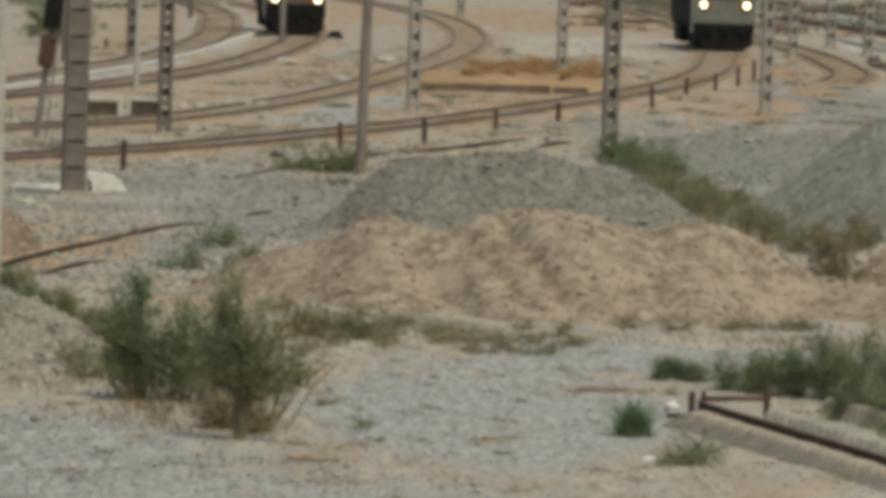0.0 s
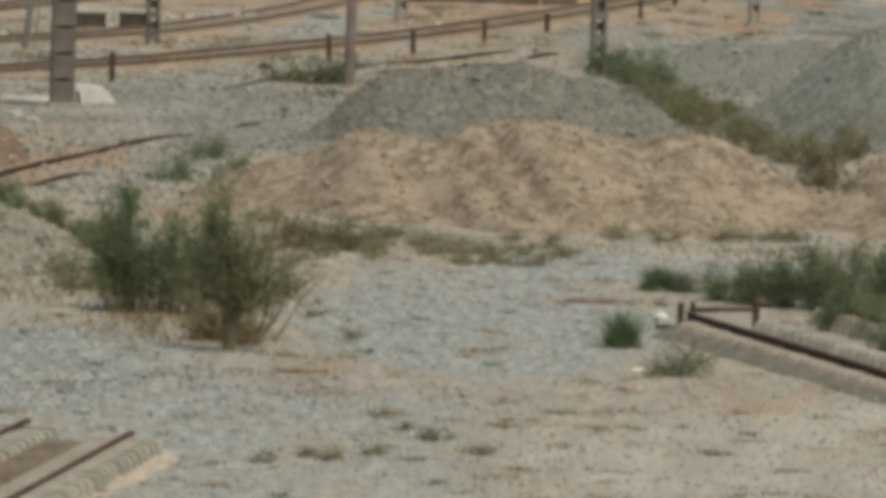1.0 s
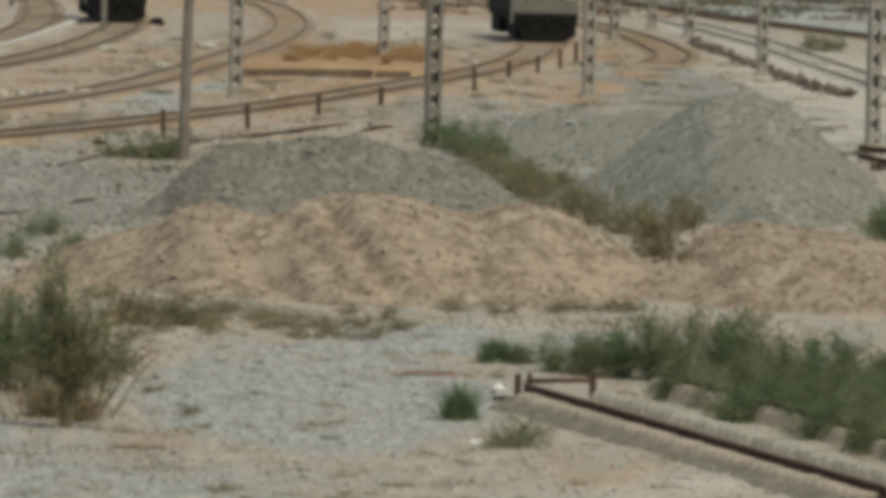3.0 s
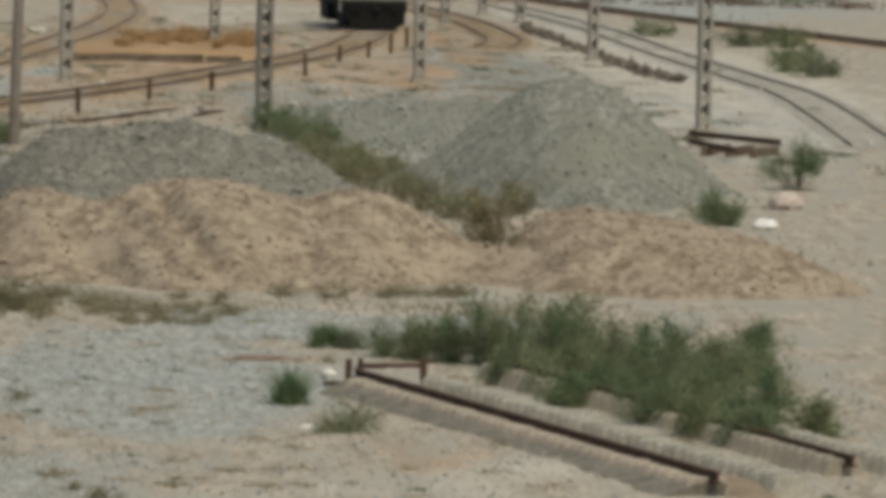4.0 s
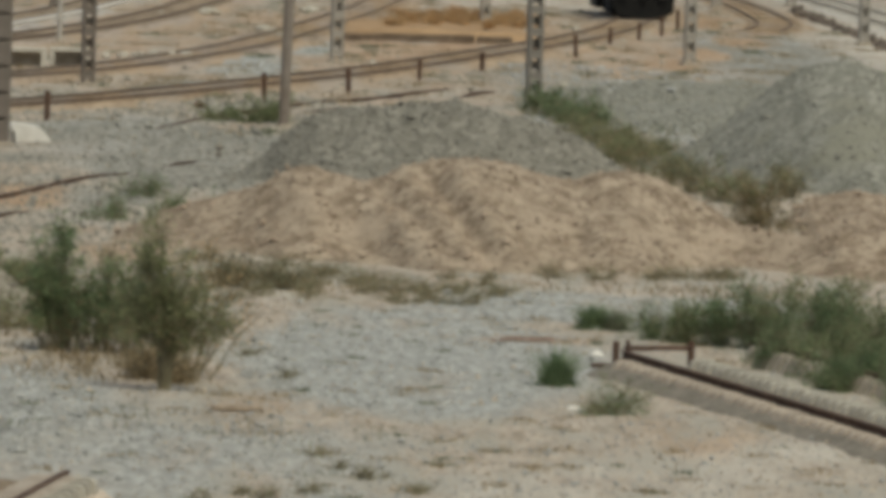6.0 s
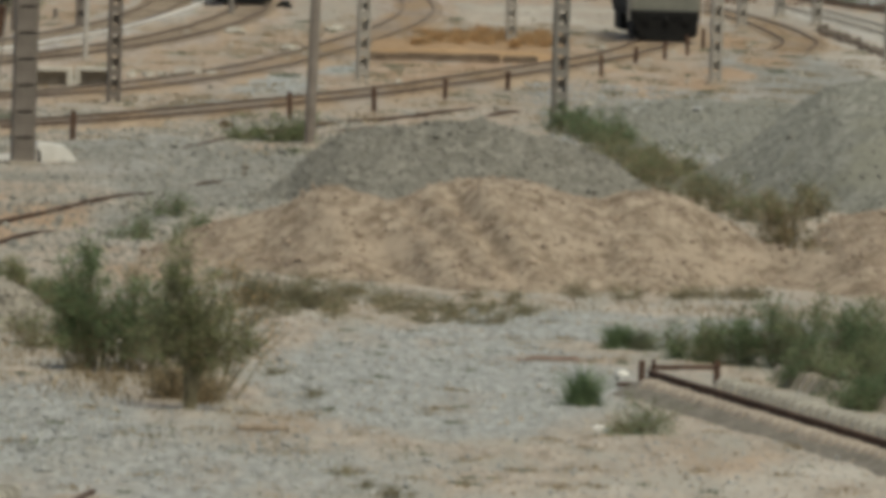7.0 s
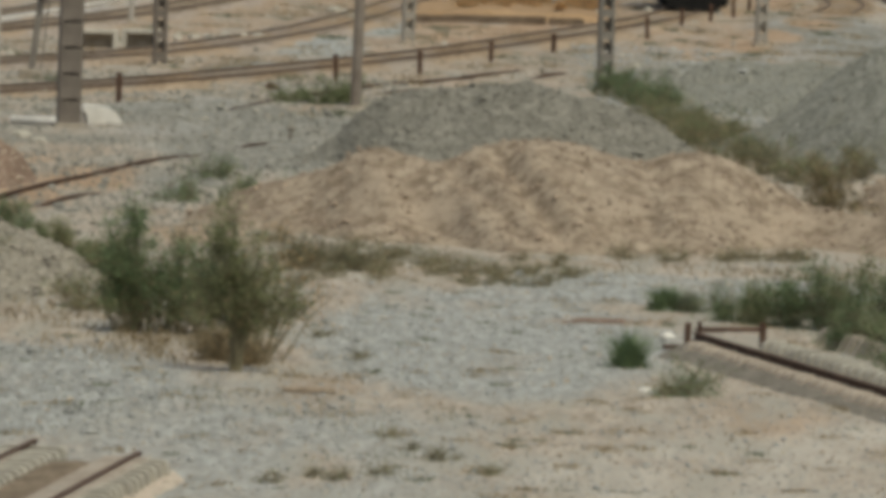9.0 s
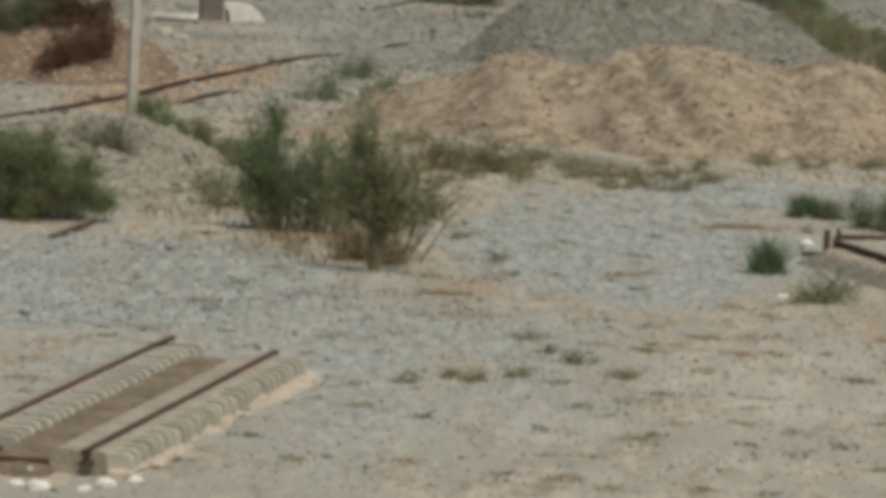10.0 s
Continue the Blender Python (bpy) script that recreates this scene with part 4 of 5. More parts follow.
for i, (x, y, s) in enumerate(((-7.0, 290, 0.5), (-4.2, 268, 0.5), (-2.8, 300, 0.45), (-3.4, 262, 0.4), (10.4, 178, 0.3), (9.3, 183, 0.35), (-10.2, 165, 0.25), (-9.6, 162, 0.2))):
    boulder(x, y, s, CONCRETE, "pale stone lying in the dry dirt", 20 + i, 0.45)

# broken frame at the far end of the panels
bent = thing("bent_frame", 4.0, 105.2, 0, 14, "broken rusty steel frame at the end of a track panel", "frame")
part("upright", box(bmesh.new(), (-0.06, 0, 0.2), (0.09, 0.09, 0.42), 0.01), RUST, bent)
part("upright", box(bmesh.new(), (0.16, 0.1, 0.24), (0.06, 0.06, 0.36), 0.01), RUST, bent)
part("foot_bar", box(bmesh.new(), (-0.24, 0, 0.03), (0.42, 0.1, 0.07), 0.01), RUST, bent)
part("upright", box(bmesh.new(), (1.25, 0.3, 0.2), (0.09, 0.09, 0.38), 0.01), RUST, bent)
part("cross_bar", box(bmesh.new(), (0.72, 0.2, 0.29), (1.0, 0.08, 0.07), 0.01), RUST, bent)
part("plate", box(bmesh.new(), (0.36, 0.25, 0.27), (0.34, 0.5, 0.03), 0.0), RUST, bent, "rusty brown plate")
# rail offcuts and sacks beside the pale road
loose_rail("rusty rail offcut resting on scrap beside the pale road", [(16.8, 192.7), (17.9, 190), (18.9, 187.6)], 0.40)
loose_rail("rusty rail offcut lying beside the pale road", [(16.7, 191.6), (17.1, 188.7), (17.52, 185.8)], 0.22)
crib = thing("timber_crib", 17.9, 189.4, 0, -20, "stack of dark old timbers carrying rail offcuts", "timber stack")
for i in range(3):
    part("timber", box(bmesh.new(), (-0.7 + i * 0.7, 0.2, 0.12), (0.22, 2.6, 0.3), 0.02), TIMBER, crib)
boulder(15.0, 151.8, 0.3, SACK, "crumpled white woven sack", 61, 0.6)
boulder(16.35, 160.5, 0.42, SACK_PINK, "faded pink and white crumpled sheet", 62, 0.7)
WINDROW = [(20.1, 324), (20.35, 305), (20.55, 288), (20.65, 272), (20.85, 262), (21.3, 250)]


def windrow():
    """A low ragged row of dark stones and broken timber."""
    line = smooth_line(WINDROW, 0.12)
    rng = np.random.default_rng(8)
    line = line[np.repeat(np.arange(len(line)), 3)]
    line = line[value_noise(line[:, 0], line[:, 1], 2.6, 2, 12) > rng.uniform(-0.7, 0.5, len(line))]
    x, y = line[:, 0] + rng.normal(0, 0.2, len(line)), line[:, 1] + rng.normal(0, 0.3, len(line))
    ob = new("windrow", stones("windrow", x - line[0][0], y - line[0][1], rng.uniform(0, 0.16, len(x)), 0.085 * rng.lognormal(0, 0.45, len(x)), STONE_DARK, 8))
    ob.location = (line[0][0], line[0][1], 0)
    return tagged(ob, "low dark row of rubble and old timbers", "rubble", kind="stuff")


windrow()
# These dark timber boxes stand in for the undercut shade below the orange bank.
row = thing("timber_row", 2.0, 261.2, 0, 4, "row of dark boxes standing in for the shaded undercut of an orange bank", "timbers")
for i in range(5):
    part("timber", box(bmesh.new(), (-2.6 + i * 1.32 + random.uniform(-0.1, 0.1), 0, 0.1), (1.34, 0.3, random.uniform(0.36, 0.5)), 0.02, pose(0, 0, 0, 0, 0, random.uniform(-4, 4))), TIMBER, row)
plank = thing("plank", -1.75, 95.4, 0.02, 4, "weathered brown plank lying in the dirt", "plank")
part("board", box(bmesh.new(), (0, 0, 0.02), (0.72, 0.3, 0.06), 0.01), SLEEPER, plank)

sheet = thing("rusty_sheet", 2.65, 110.2, -0.015, -6, "thin rusty strip of sheet metal lying on gravel", "metal sheet")
part("sheet", prism(bmesh.new(), [(-0.55, 0), (-0.2, 0.04), (0.1, 0.03), (0.35, 0.05), (0.55, 0.0), (0.55, 0.02), (0.35, 0.07), (0.1, 0.05), (-0.2, 0.06), (-0.55, 0.02)], -0.5, 0.35), EARTH_RUST, sheet)

# ---- plants ----


def plant(name, label, x, y, lobes, stems, leaves, mat, seed, leaf=0.07, thin=0.17, droop=0.4, z=None, category="bush", dry=0.0, apart=0.25, rise=0.3, fork=None):
    """A shrub: stems from one base to the middle of each lobe, twigs, and narrow leaves round the twigs.
    lobes: (dx, dy, dz, radius across, radius up)."""
    rng = np.random.default_rng(seed)
    leaves = int(leaves * 1.5)
    leaf *= 0.8
    z = at_ground(x, y) if z is None else z
    owner = thing(name, x, y, z, 0, label, category)
    tips, wood_v, wood_f = [], [], []

    def limb(a, b, r1, r2):
        d = b - a
        d = d / (np.linalg.norm(d) + 1e-9)
        u = np.cross(d, (0.3, 0.9, 0.2))
        u /= np.linalg.norm(u)
        w = np.cross(d, u)
        k = len(wood_v)
        for p, r in ((a, r1), (b, r2)):
            for q in range(4):
                wood_v.append(p + r * (u * math.cos(q * 1.571) + w * math.sin(q * 1.571)))
        for q in range(4):
            wood_f.append((k + q, k + (q + 1) % 4, k + 4 + (q + 1) % 4, k + 4 + q))

    total = sum(l[3] * l[4] for l in lobes)
    twigs = []
    for dx, dy, dz, ra, ru in lobes:
        count = max(3, int(round(stems * ra * ru / total)))
        for _ in range(count):
            g = rng.normal(size=3)
            g *= rng.random() ** 0.4 / np.linalg.norm(g)
            tip = np.array((dx + ra * g[0], dy + ra * g[1], max(0.05, dz + ru * g[2])))
            foot = np.array((rng.normal() * 0.07 + apart * dx, rng.normal() * 0.07 + apart * dy, -0.05))
            mid = foot * 0.45 + tip * 0.55 + np.array((0, 0, 0.12 * abs(tip[2]))) + rng.normal(size=3) * 0.05
            if fork:
                knee = np.array(fork) + rng.normal(size=3) * 0.06
                mid = knee * 0.5 + tip * 0.5 + rng.normal(size=3) * 0.05
                foot *= 0.5
                limb(foot, knee, 0.012, 0.01), limb(knee, mid, 0.01, 0.008)
            else:
                limb(foot, mid, 0.013, 0.008)
            limb(mid, tip, 0.008, 0.004)
            for _ in range(5):
                a = mid + (tip - mid) * rng.uniform(0.0, 1)
                e = a + rng.normal(size=3) * np.array((0.36, 0.36, rise)) * (ra + 0.15) + np.array((0, 0, 0.06))
                limb(a, e, 0.006, 0.003)
                twigs.append((a, e))
            twigs.append((mid, tip))
    a, b = np.array([t[0] for t in twigs]), np.array([t[1] for t in twigs])
    weight = rng.lognormal(0, 1.1, len(twigs))  # some twigs are full of leaf, some nearly bare
    pick = rng.choice(len(twigs), leaves, p=weight / weight.sum())
    s = rng.random((leaves, 1)) ** 0.7
    at = a[pick] + (b[pick] - a[pick]) * s + rng.normal(size=(leaves, 3)) * 0.075
    at[:, 2] = np.maximum(at[:, 2], 0.03)
    d = rng.normal(size=(leaves, 3)) + np.array((0, 0, -droop)) + 1.2 * (b - a)[pick] / (np.linalg.norm((b - a)[pick], axis=1)[:, None] + 1e-6)
    d /= np.linalg.norm(d, axis=1)[:, None]
    side = np.cross(d, rng.normal(size=(leaves, 3)))
    side /= np.linalg.norm(side, axis=1)[:, None]
    long = leaf * rng.uniform(0.6, 1.35, (leaves, 1))
    v = np.stack([at, at + d * long * 0.45 + side * long * thin, at + d * long, at + d * long * 0.45 - side * long * thin], 1)
    f = (np.arange(leaves) * 4)[:, None] + np.arange(4)[None]
    part("wood", mesh_of("wood", wood_v, wood_f, BARK), BARK, owner)
    if dry:
        cut = int(leaves * dry)
        low = np.argsort(at[:, 2] + rng.normal(size=leaves) * 0.75)
        part("dry_foliage", bulk("dry_foliage", v[low[:cut]].reshape(-1, 3), f[:cut], LEAF_DRY), LEAF_DRY, owner, "dry straw-coloured leaves")
        part("foliage", bulk("foliage", v[low[cut:]].reshape(-1, 3), f[:leaves - cut], mat), mat, owner)
    else:
        part("foliage", bulk("foliage", v.reshape(-1, 3), f, mat), mat, owner)
    return owner


def blades(x, y, z, tall, spread, rng, wide=0.012):
    """Grass blades: one thin bent blade at each place."""
    n = len(x)
    a = rng.random(n) * 6.283
    lean = spread * rng.random(n)
    d = np.stack([np.cos(a) * lean, np.sin(a) * lean, np.ones(n)], -1)
    d /= np.linalg.norm(d, axis=1)[:, None]
    side = np.stack([-np.sin(a + 0.7), np.cos(a + 0.7), np.zeros(n)], -1) * wide
    foot = np.stack([x, y, z], -1)
    mid = foot + d * tall[:, None] * 0.55
    tip = foot + (d + np.stack([np.cos(a), np.sin(a), -0.5 * np.ones(n)], -1) * 0.18 * spread) * tall[:, None]
    v = np.stack([foot - side, foot + side, mid + side * 0.8, tip, mid - side * 0.8], 1)
    f = (np.arange(n) * 5)[:, None] + np.arange(5)[None]
    return v.reshape(-1, 3), f


def tuft(label, x, y, radius, height, count, mat, seed, z=None):
    rng = np.random.default_rng(seed)
    z = at_ground(x, y) if z is None else z
    r, a = radius * np.minimum(0.42 * np.abs(rng.normal(size=count)), 1.1), rng.random(count) * 6.283
    tall = height * np.exp(-1.1 * (r / radius) ** 2) * rng.uniform(0.3, 1.2, count)
    v, f = blades(r * np.cos(a), r * np.sin(a), np.zeros(count) - 0.03, tall, 0.95, rng, 0.008)
    ob = new("grass_tuft", bulk("grass_tuft", v, f, mat))
    ob.location = (x, y, z)
    return tagged(ob, label, "grass tuft")


def grass(label, mat, spots, seed, per=220, wide=0.012):
    """Loose grass over several spots: (x, y, half width, half depth, height, share)."""
    rng = np.random.default_rng(seed)
    vs, fs, k = [], [], 0
    for x, y, rx, ry, h, share in spots:
        n = int(per * share)
        gx, gy = x + rx * rng.normal(size=n) * 0.5, y + ry * rng.normal(size=n) * 0.5
        keep = value_noise(gx, gy, 0.6, 2, seed) > -0.15
        gx, gy = gx[keep], gy[keep]
        v, f = blades(gx, gy, ground_height(gx, gy) - 0.02, h * rng.uniform(0.4, 1.1, len(gx)), 0.9, rng, wide)
        vs.append(v), fs.append(f + k)
        k += len(v)
    return tagged(new("grass", bulk("grass", np.concatenate(vs), np.concatenate(fs), mat)), label, "grass", kind="stuff")


plant("shrub", "tall loose olive-green shrub with drooping leaves and dry stalks", -2.88, 98.6,
      ((-0.15, 0, 2.88, 0.14, 0.22), (-0.26, 0, 2.45, 0.22, 0.3), (-0.36, 0, 1.98, 0.28, 0.32), (-0.28, 0, 1.58, 0.36, 0.28), (-0.08, 0, 1.25, 0.4, 0.28), (0.22, 0, 1.08, 0.34, 0.25), (0.1, -0.1, 0.84, 0.2, 0.18), (0.08, -0.1, 0.55, 0.07, 0.2), (0.48, 0, 1.62, 0.26, 0.2), (0.6, 0, 1.25, 0.28, 0.22), (0.92, 0, 1.16, 0.2, 0.12), (1.05, 0, 0.92, 0.12, 0.08), (0.45, 0, 0.88, 0.16, 0.14), (0.2, 0, 1.45, 0.26, 0.22), (-0.68, 0.1, 1.42, 0.28, 0.28), (-0.72, 0.1, 0.92, 0.26, 0.18), (-0.42, 0, 1.02, 0.26, 0.18), (0.3, 0, 2.05, 0.18, 0.2)),
      84, 6400, LEAF_OLIVE, 101, 0.085, dry=0.16, apart=0.03, fork=(0.05, 0, 0.62))
plant("shrub", "spreading green shrub with feathery upright shoots", -4.5, 105.6,
      ((-0.22, 0, 2.1, 0.16, 0.22), (-0.34, 0, 1.78, 0.28, 0.24), (-0.3, 0, 1.42, 0.38, 0.28), (-0.45, 0, 1.1, 0.36, 0.26), (0.05, 0, 1.08, 0.36, 0.24), (0.5, 0, 1.02, 0.36, 0.24), (0.92, 0, 1.12, 0.32, 0.24), (-0.55, 0, 0.72, 0.38, 0.22), (-0.1, 0, 0.72, 0.36, 0.24), (0.3, 0, 0.66, 0.36, 0.22), (0.72, 0, 0.66, 0.36, 0.22), (1.12, 0, 0.72, 0.34, 0.22), (1.45, 0, 0.9, 0.3, 0.22), (0.62, 0, 1.42, 0.2, 0.2), (0.3, 0, 0.42, 0.55, 0.12)),
      104, 11200, LEAF_FERN, 105, 0.085, dry=0.12, apart=0.8)
plant("dead_brush", "thin brown twigs standing round a tall shrub", -2.7, 100.6, ((0.35, 0, 1.95, 0.35, 0.3), (0.75, 0, 1.5, 0.3, 0.25), (-0.35, 0, 1.75, 0.35, 0.3), (1.0, 0, 1.0, 0.25, 0.2)), 26, 620, LEAF_ORANGE, 110, 0.06, apart=0.25, category="brush")
plant("dead_brush", "sparse dry brown twigs rising beside green shrubs", -4.1, 107, ((0, 0, 1.55, 0.3, 0.3), (0.35, 0, 1.1, 0.3, 0.3), (-0.8, 0, 0.95, 0.4, 0.25)), 26, 700, LEAF_DRY, 108, 0.07, apart=0.7, category="brush")
for i, (x, y, h) in enumerate(((-2.6, 120.2, 0.6), (-2.2, 120.4, 0.5), (-1.8, 120, 0.45), (-1.4, 120.2, 0.35))):
    plant("weed_clump", "grey-green weeds before the earth heap", x, y, ((0, 0, h * 0.5, 0.3, h * 0.45), (0.15, 0, h * 0.8, 0.18, h * 0.2)), 14, 420, LEAF_GREY, 350 + i, 0.07, category="weeds", dry=0.35)
for i, (x, y, w, h, m) in enumerate(((-8.1, 126.2, 0.35, 0.85, LEAF_DARK), (-7.65, 124.4, 0.3, 0.62, LEAF_DARK), (-7.2, 122.6, 0.28, 0.5, LEAF), (-6.75, 121.0, 0.3, 0.66, LEAF_OLIVE), (-6.2, 119.4, 0.28, 0.46, LEAF), (-5.75, 117.6, 0.4, 0.7, LEAF_OLIVE), (-5.35, 116.0, 0.3, 0.52, LEAF))):
    plant("shrub", "dark low shrub behind the crest of the rubble bank", x, y, ((0, 0, h * 0.4, w, h * 0.4), (0.1, 0, h * 0.75, w * 0.7, h * 0.25)), 20, 1700, m, 360 + i, 0.07, dry=0.3 if m is LEAF_OLIVE else 0.06)
plant("shrub", "dark green shrub on the rubble bank", -8.45, 105.5, ((-0.9, 0, 0.95, 0.7, 0.55), (0.0, 0.2, 1.0, 0.6, 0.5), (0.65, 0.2, 0.65, 0.4, 0.4), (-0.4, -0.2, 0.4, 0.9, 0.35), (-0.3, 0, 0.9, 0.8, 0.5), (0.95, 0.5, 0.95, 0.4, 0.3), (-0.6, 0, 1.35, 0.45, 0.3), (0.4, -0.2, 0.35, 0.55, 0.25), (1.15, 0.2, 0.5, 0.35, 0.25)), 84, 25000, LEAF, 102, dry=0.04)
plant("shrub", "sparse grey-green weeds on the crest of the rubble bank", -7.95, 114.5, ((0, 0, 0.3, 0.45, 0.25), (0.5, -0.5, 0.2, 0.4, 0.2), (-0.5, 0, 0.25, 0.4, 0.2)), 20, 1100, LEAF_GREY, 107, dry=0.15, z=float(BERM_SHAPE(np.array([-7.95]), np.array([114.5]))[0]))
plant("shrub", "sparse olive weeds on pale rubble", -5.9, 110, ((0, 0, 0.3, 0.35, 0.3), (0.4, -0.8, 0.15, 0.5, 0.12)), 16, 900, LEAF, 106, dry=0.35)
# weeds round the stored panels
for i, (x, y, w, h) in enumerate(((5.35, 111, 0.5, 0.6), (5.9, 110.4, 0.55, 0.8), (6.35, 110, 0.5, 1.0), (6.8, 109.5, 0.5, 1.15), (7.3, 108.6, 0.55, 1.0), (7.8, 108, 0.55, 1.1), (8.3, 107, 0.55, 0.95), (8.8, 106.3, 0.6, 0.9), (9.3, 105.4, 0.6, 0.9), (9.8, 104.8, 0.6, 0.8), (10.35, 106, 0.55, 0.65), (8.2, 98.6, 0.55, 0.5), (8.7, 96.6, 0.5, 0.5), (9.2, 95.2, 0.5, 0.5), (9.9, 99.5, 0.55, 0.6), (10.3, 96.6, 0.5, 0.5), (7.1, 101.6, 0.45, 0.45), (6.6, 106.2, 0.55, 0.75), (7.25, 104.4, 0.6, 0.75), (7.75, 102.6, 0.6, 0.7), (8.3, 100.8, 0.6, 0.7), (8.8, 98.8, 0.55, 0.6), (9.4, 97.4, 0.5, 0.5), (9.3, 101.4, 0.6, 0.8), (7.9, 112.5, 0.5, 1.0), (10.9, 112, 0.4, 0.6))):
    plant("weed_clump", "green weed clump growing over stored track panels", x, y, ((0, 0, h * 0.5, w, h * 0.45), (random.uniform(-0.3, 0.3), 0, h * 0.95, w * 0.3, h * 0.25)), 24, 2300, LEAF_DARK if i % 3 else LEAF, 120 + i, 0.075, category="weeds")
plant("weed_clump", "grey-green low weeds on the gravel", 3.65, 96.6, ((0, 0, 0.18, 0.42, 0.16),), 16, 1300, LEAF_DARK, 140, 0.05, category="weeds")
plant("weed_clump", "small dark weed in the dirt", 3.3, 96.2, ((0, 0, 0.08, 0.25, 0.07),), 8, 300, LEAF, 141, 0.05, category="weeds")
plant("weed_clump", "low green weeds beside the bent frame", 4.75, 111.5, ((0, 0, 0.25, 0.5, 0.22),), 16, 1500, LEAF_DARK, 142, 0.06, category="weeds")
tuft("dense dark green grass tuft on gravel", 2.92, 101.2, 0.34, 0.72, 800, LEAF_DARK, 150)
tuft("dense green grass tuft on gravel", 3.85, 113.2, 0.36, 0.55, 1000, LEAF_DARK, 151)
tuft("small green grass tuft on gravel", 4.25, 113.0, 0.32, 0.45, 600, LEAF_GREY, 152)
# growth between the heaps
for i, (x, y, w, h, m) in enumerate(((4.9, 199, 0.6, 0.9, LEAF_DARK), (5.4, 197, 0.7, 0.8, LEAF_DARK), (6.0, 194, 0.7, 0.75, LEAF_DARK), (5.7, 184, 0.8, 0.8, LEAF_DARK), (6.4, 179, 0.6, 0.7, LEAF), (5.6, 175, 0.7, 0.9, LEAF), (6.4, 171, 0.6, 0.8, LEAF), (5.9, 167, 0.6, 1.2, LEAF), (6.4, 163, 0.6, 1.2, LEAF), (7.0, 160.5, 0.6, 1.0, LEAF), (7.5, 157.5, 0.6, 0.9, LEAF_GREY), (7.9, 154, 0.6, 0.8, LEAF), (8.4, 152, 0.5, 0.7, LEAF_GREY), (9.6, 156, 0.4, 0.9, LEAF_GREY), (5.47, 192.2, 0.6, 0.7, LEAF_DARK), (6.15, 190.9, 0.55, 0.65, LEAF_DARK), (6.68, 180.9, 0.55, 0.7, LEAF), (6.84, 173.2, 0.55, 0.7, LEAF), (7.37, 172.0, 0.5, 0.6, LEAF), (7.43, 163.7, 0.5, 0.6, LEAF_GREY))):
    plant("shrub", "dusty olive shrub between gravel heaps", x, y, ((0, 0, h * 0.5, w, h * 0.5), (0.4, 0, h * 0.4, w * 0.6, h * 0.4)), 22, 1500 if y > 187 else 820, m, 160 + i, 0.10, dry=0.15 if y > 187 else 0.42, z=max(at_ground(x, y), float(MOUND(np.array([x]), np.array([y]))[0])))
plant("shrub", "olive and straw-coloured shrub beside brown spoil", 8.15, 139.5, ((0, 0, 0.9, 0.6, 0.5), (0.35, 0, 1.6, 0.35, 0.3), (-0.35, 0, 1.3, 0.35, 0.3), (-0.3, 0, 0.4, 0.6, 0.35), (0.4, 0, 0.4, 0.5, 0.3)), 40, 2800, LEAF, 170, 0.09, dry=0.85)
plant("shrub", "dark green clump beside white sacks", 13.8, 152.6, ((0, 0, 0.35, 0.6, 0.3), (0.5, 0, 0.3, 0.4, 0.25)), 24, 2000, LEAF_DARK, 171, 0.1)
plant("shrub", "dark green bush beside old timbers", 17.6, 170, ((0, 0, 0.8, 0.6, 0.5), (-0.7, 0, 0.7, 0.4, 0.3)), 24, 2000, LEAF_DARK, 172, 0.1)
plant("shrub", "low green growth round a leaning pole", -3.1, 186.5, ((0, 0, 0.25, 0.9, 0.22), (-1.2, 0, 0.2, 0.6, 0.18), (0.5, 0, 0.3, 0.5, 0.2)), 30, 2600, LEAF, 173, 0.12)
# The first three dark brushes stand in for a shaded hollow in the heap.
for i, (x, y, z, w, m) in enumerate(((-11.15, 143.0, 0.1, 0.4, LEAF_RUST), (-10.8, 143.3, 0.25, 0.45, LEAF_RUST), (-10.35, 143.8, 0.4, 0.4, LEAF_RUST), (-12.0, 145, 0.85, 0.6, LEAF), (-11.2, 145.3, 0.95, 0.6, LEAF_RUST), (-10.5, 145.3, 0.95, 0.5, LEAF_RUST), (-12.7, 145.2, 0.9, 0.6, LEAF_GREY), (-11.6, 145.6, 1.1, 0.6, LEAF))):
    plant("dead_brush", "dead rusty-brown brush on a spoil heap", x, y, ((0, 0, 0.35, w, 0.35), (0.2, 0, 0.7, w * 0.6, 0.3)), 26, 1700, m, 180 + i, 0.1, z=z, category="brush")
for i in range(18):
    plant("dead_brush", "dry orange brush on the cut bank", 0.8 + (i * 0.618 % 1) * 6.0, 268.5 + i * 2.0, ((0, 0, 0.1, 0.7, 0.08), (0.3, 0, 0.14, 0.4, 0.1)), 5, 330, LEAF_ORANGE, 300 + i, 0.14, z=max(0.02, 0.42 - 0.012 * (i * 2.0)), category="brush", rise=0.08)
for i, (x, y) in enumerate(((26.9, 266), (28.0, 299), (30.5, 300), (29.2, 303), (25.3, 314), (27.6, 261), (28.4, 275))):
    plant("shrub", "low olive scrub beside the outermost line", x, y, ((0, 0, 0.35, 1.1, 0.35), (0.8, 1.5, 0.3, 0.9, 0.3)), 20, 1300, LEAF_GREY if i % 2 else LEAF, 340 + i, 0.16)
plant("shrub", "olive bush at the far edge of the yard", -18.3, 312, ((0, 0, 1.2, 1.6, 1.0), (1.2, 0, 0.9, 0.9, 0.8)), 30, 2600, LEAF, 320, 0.2)
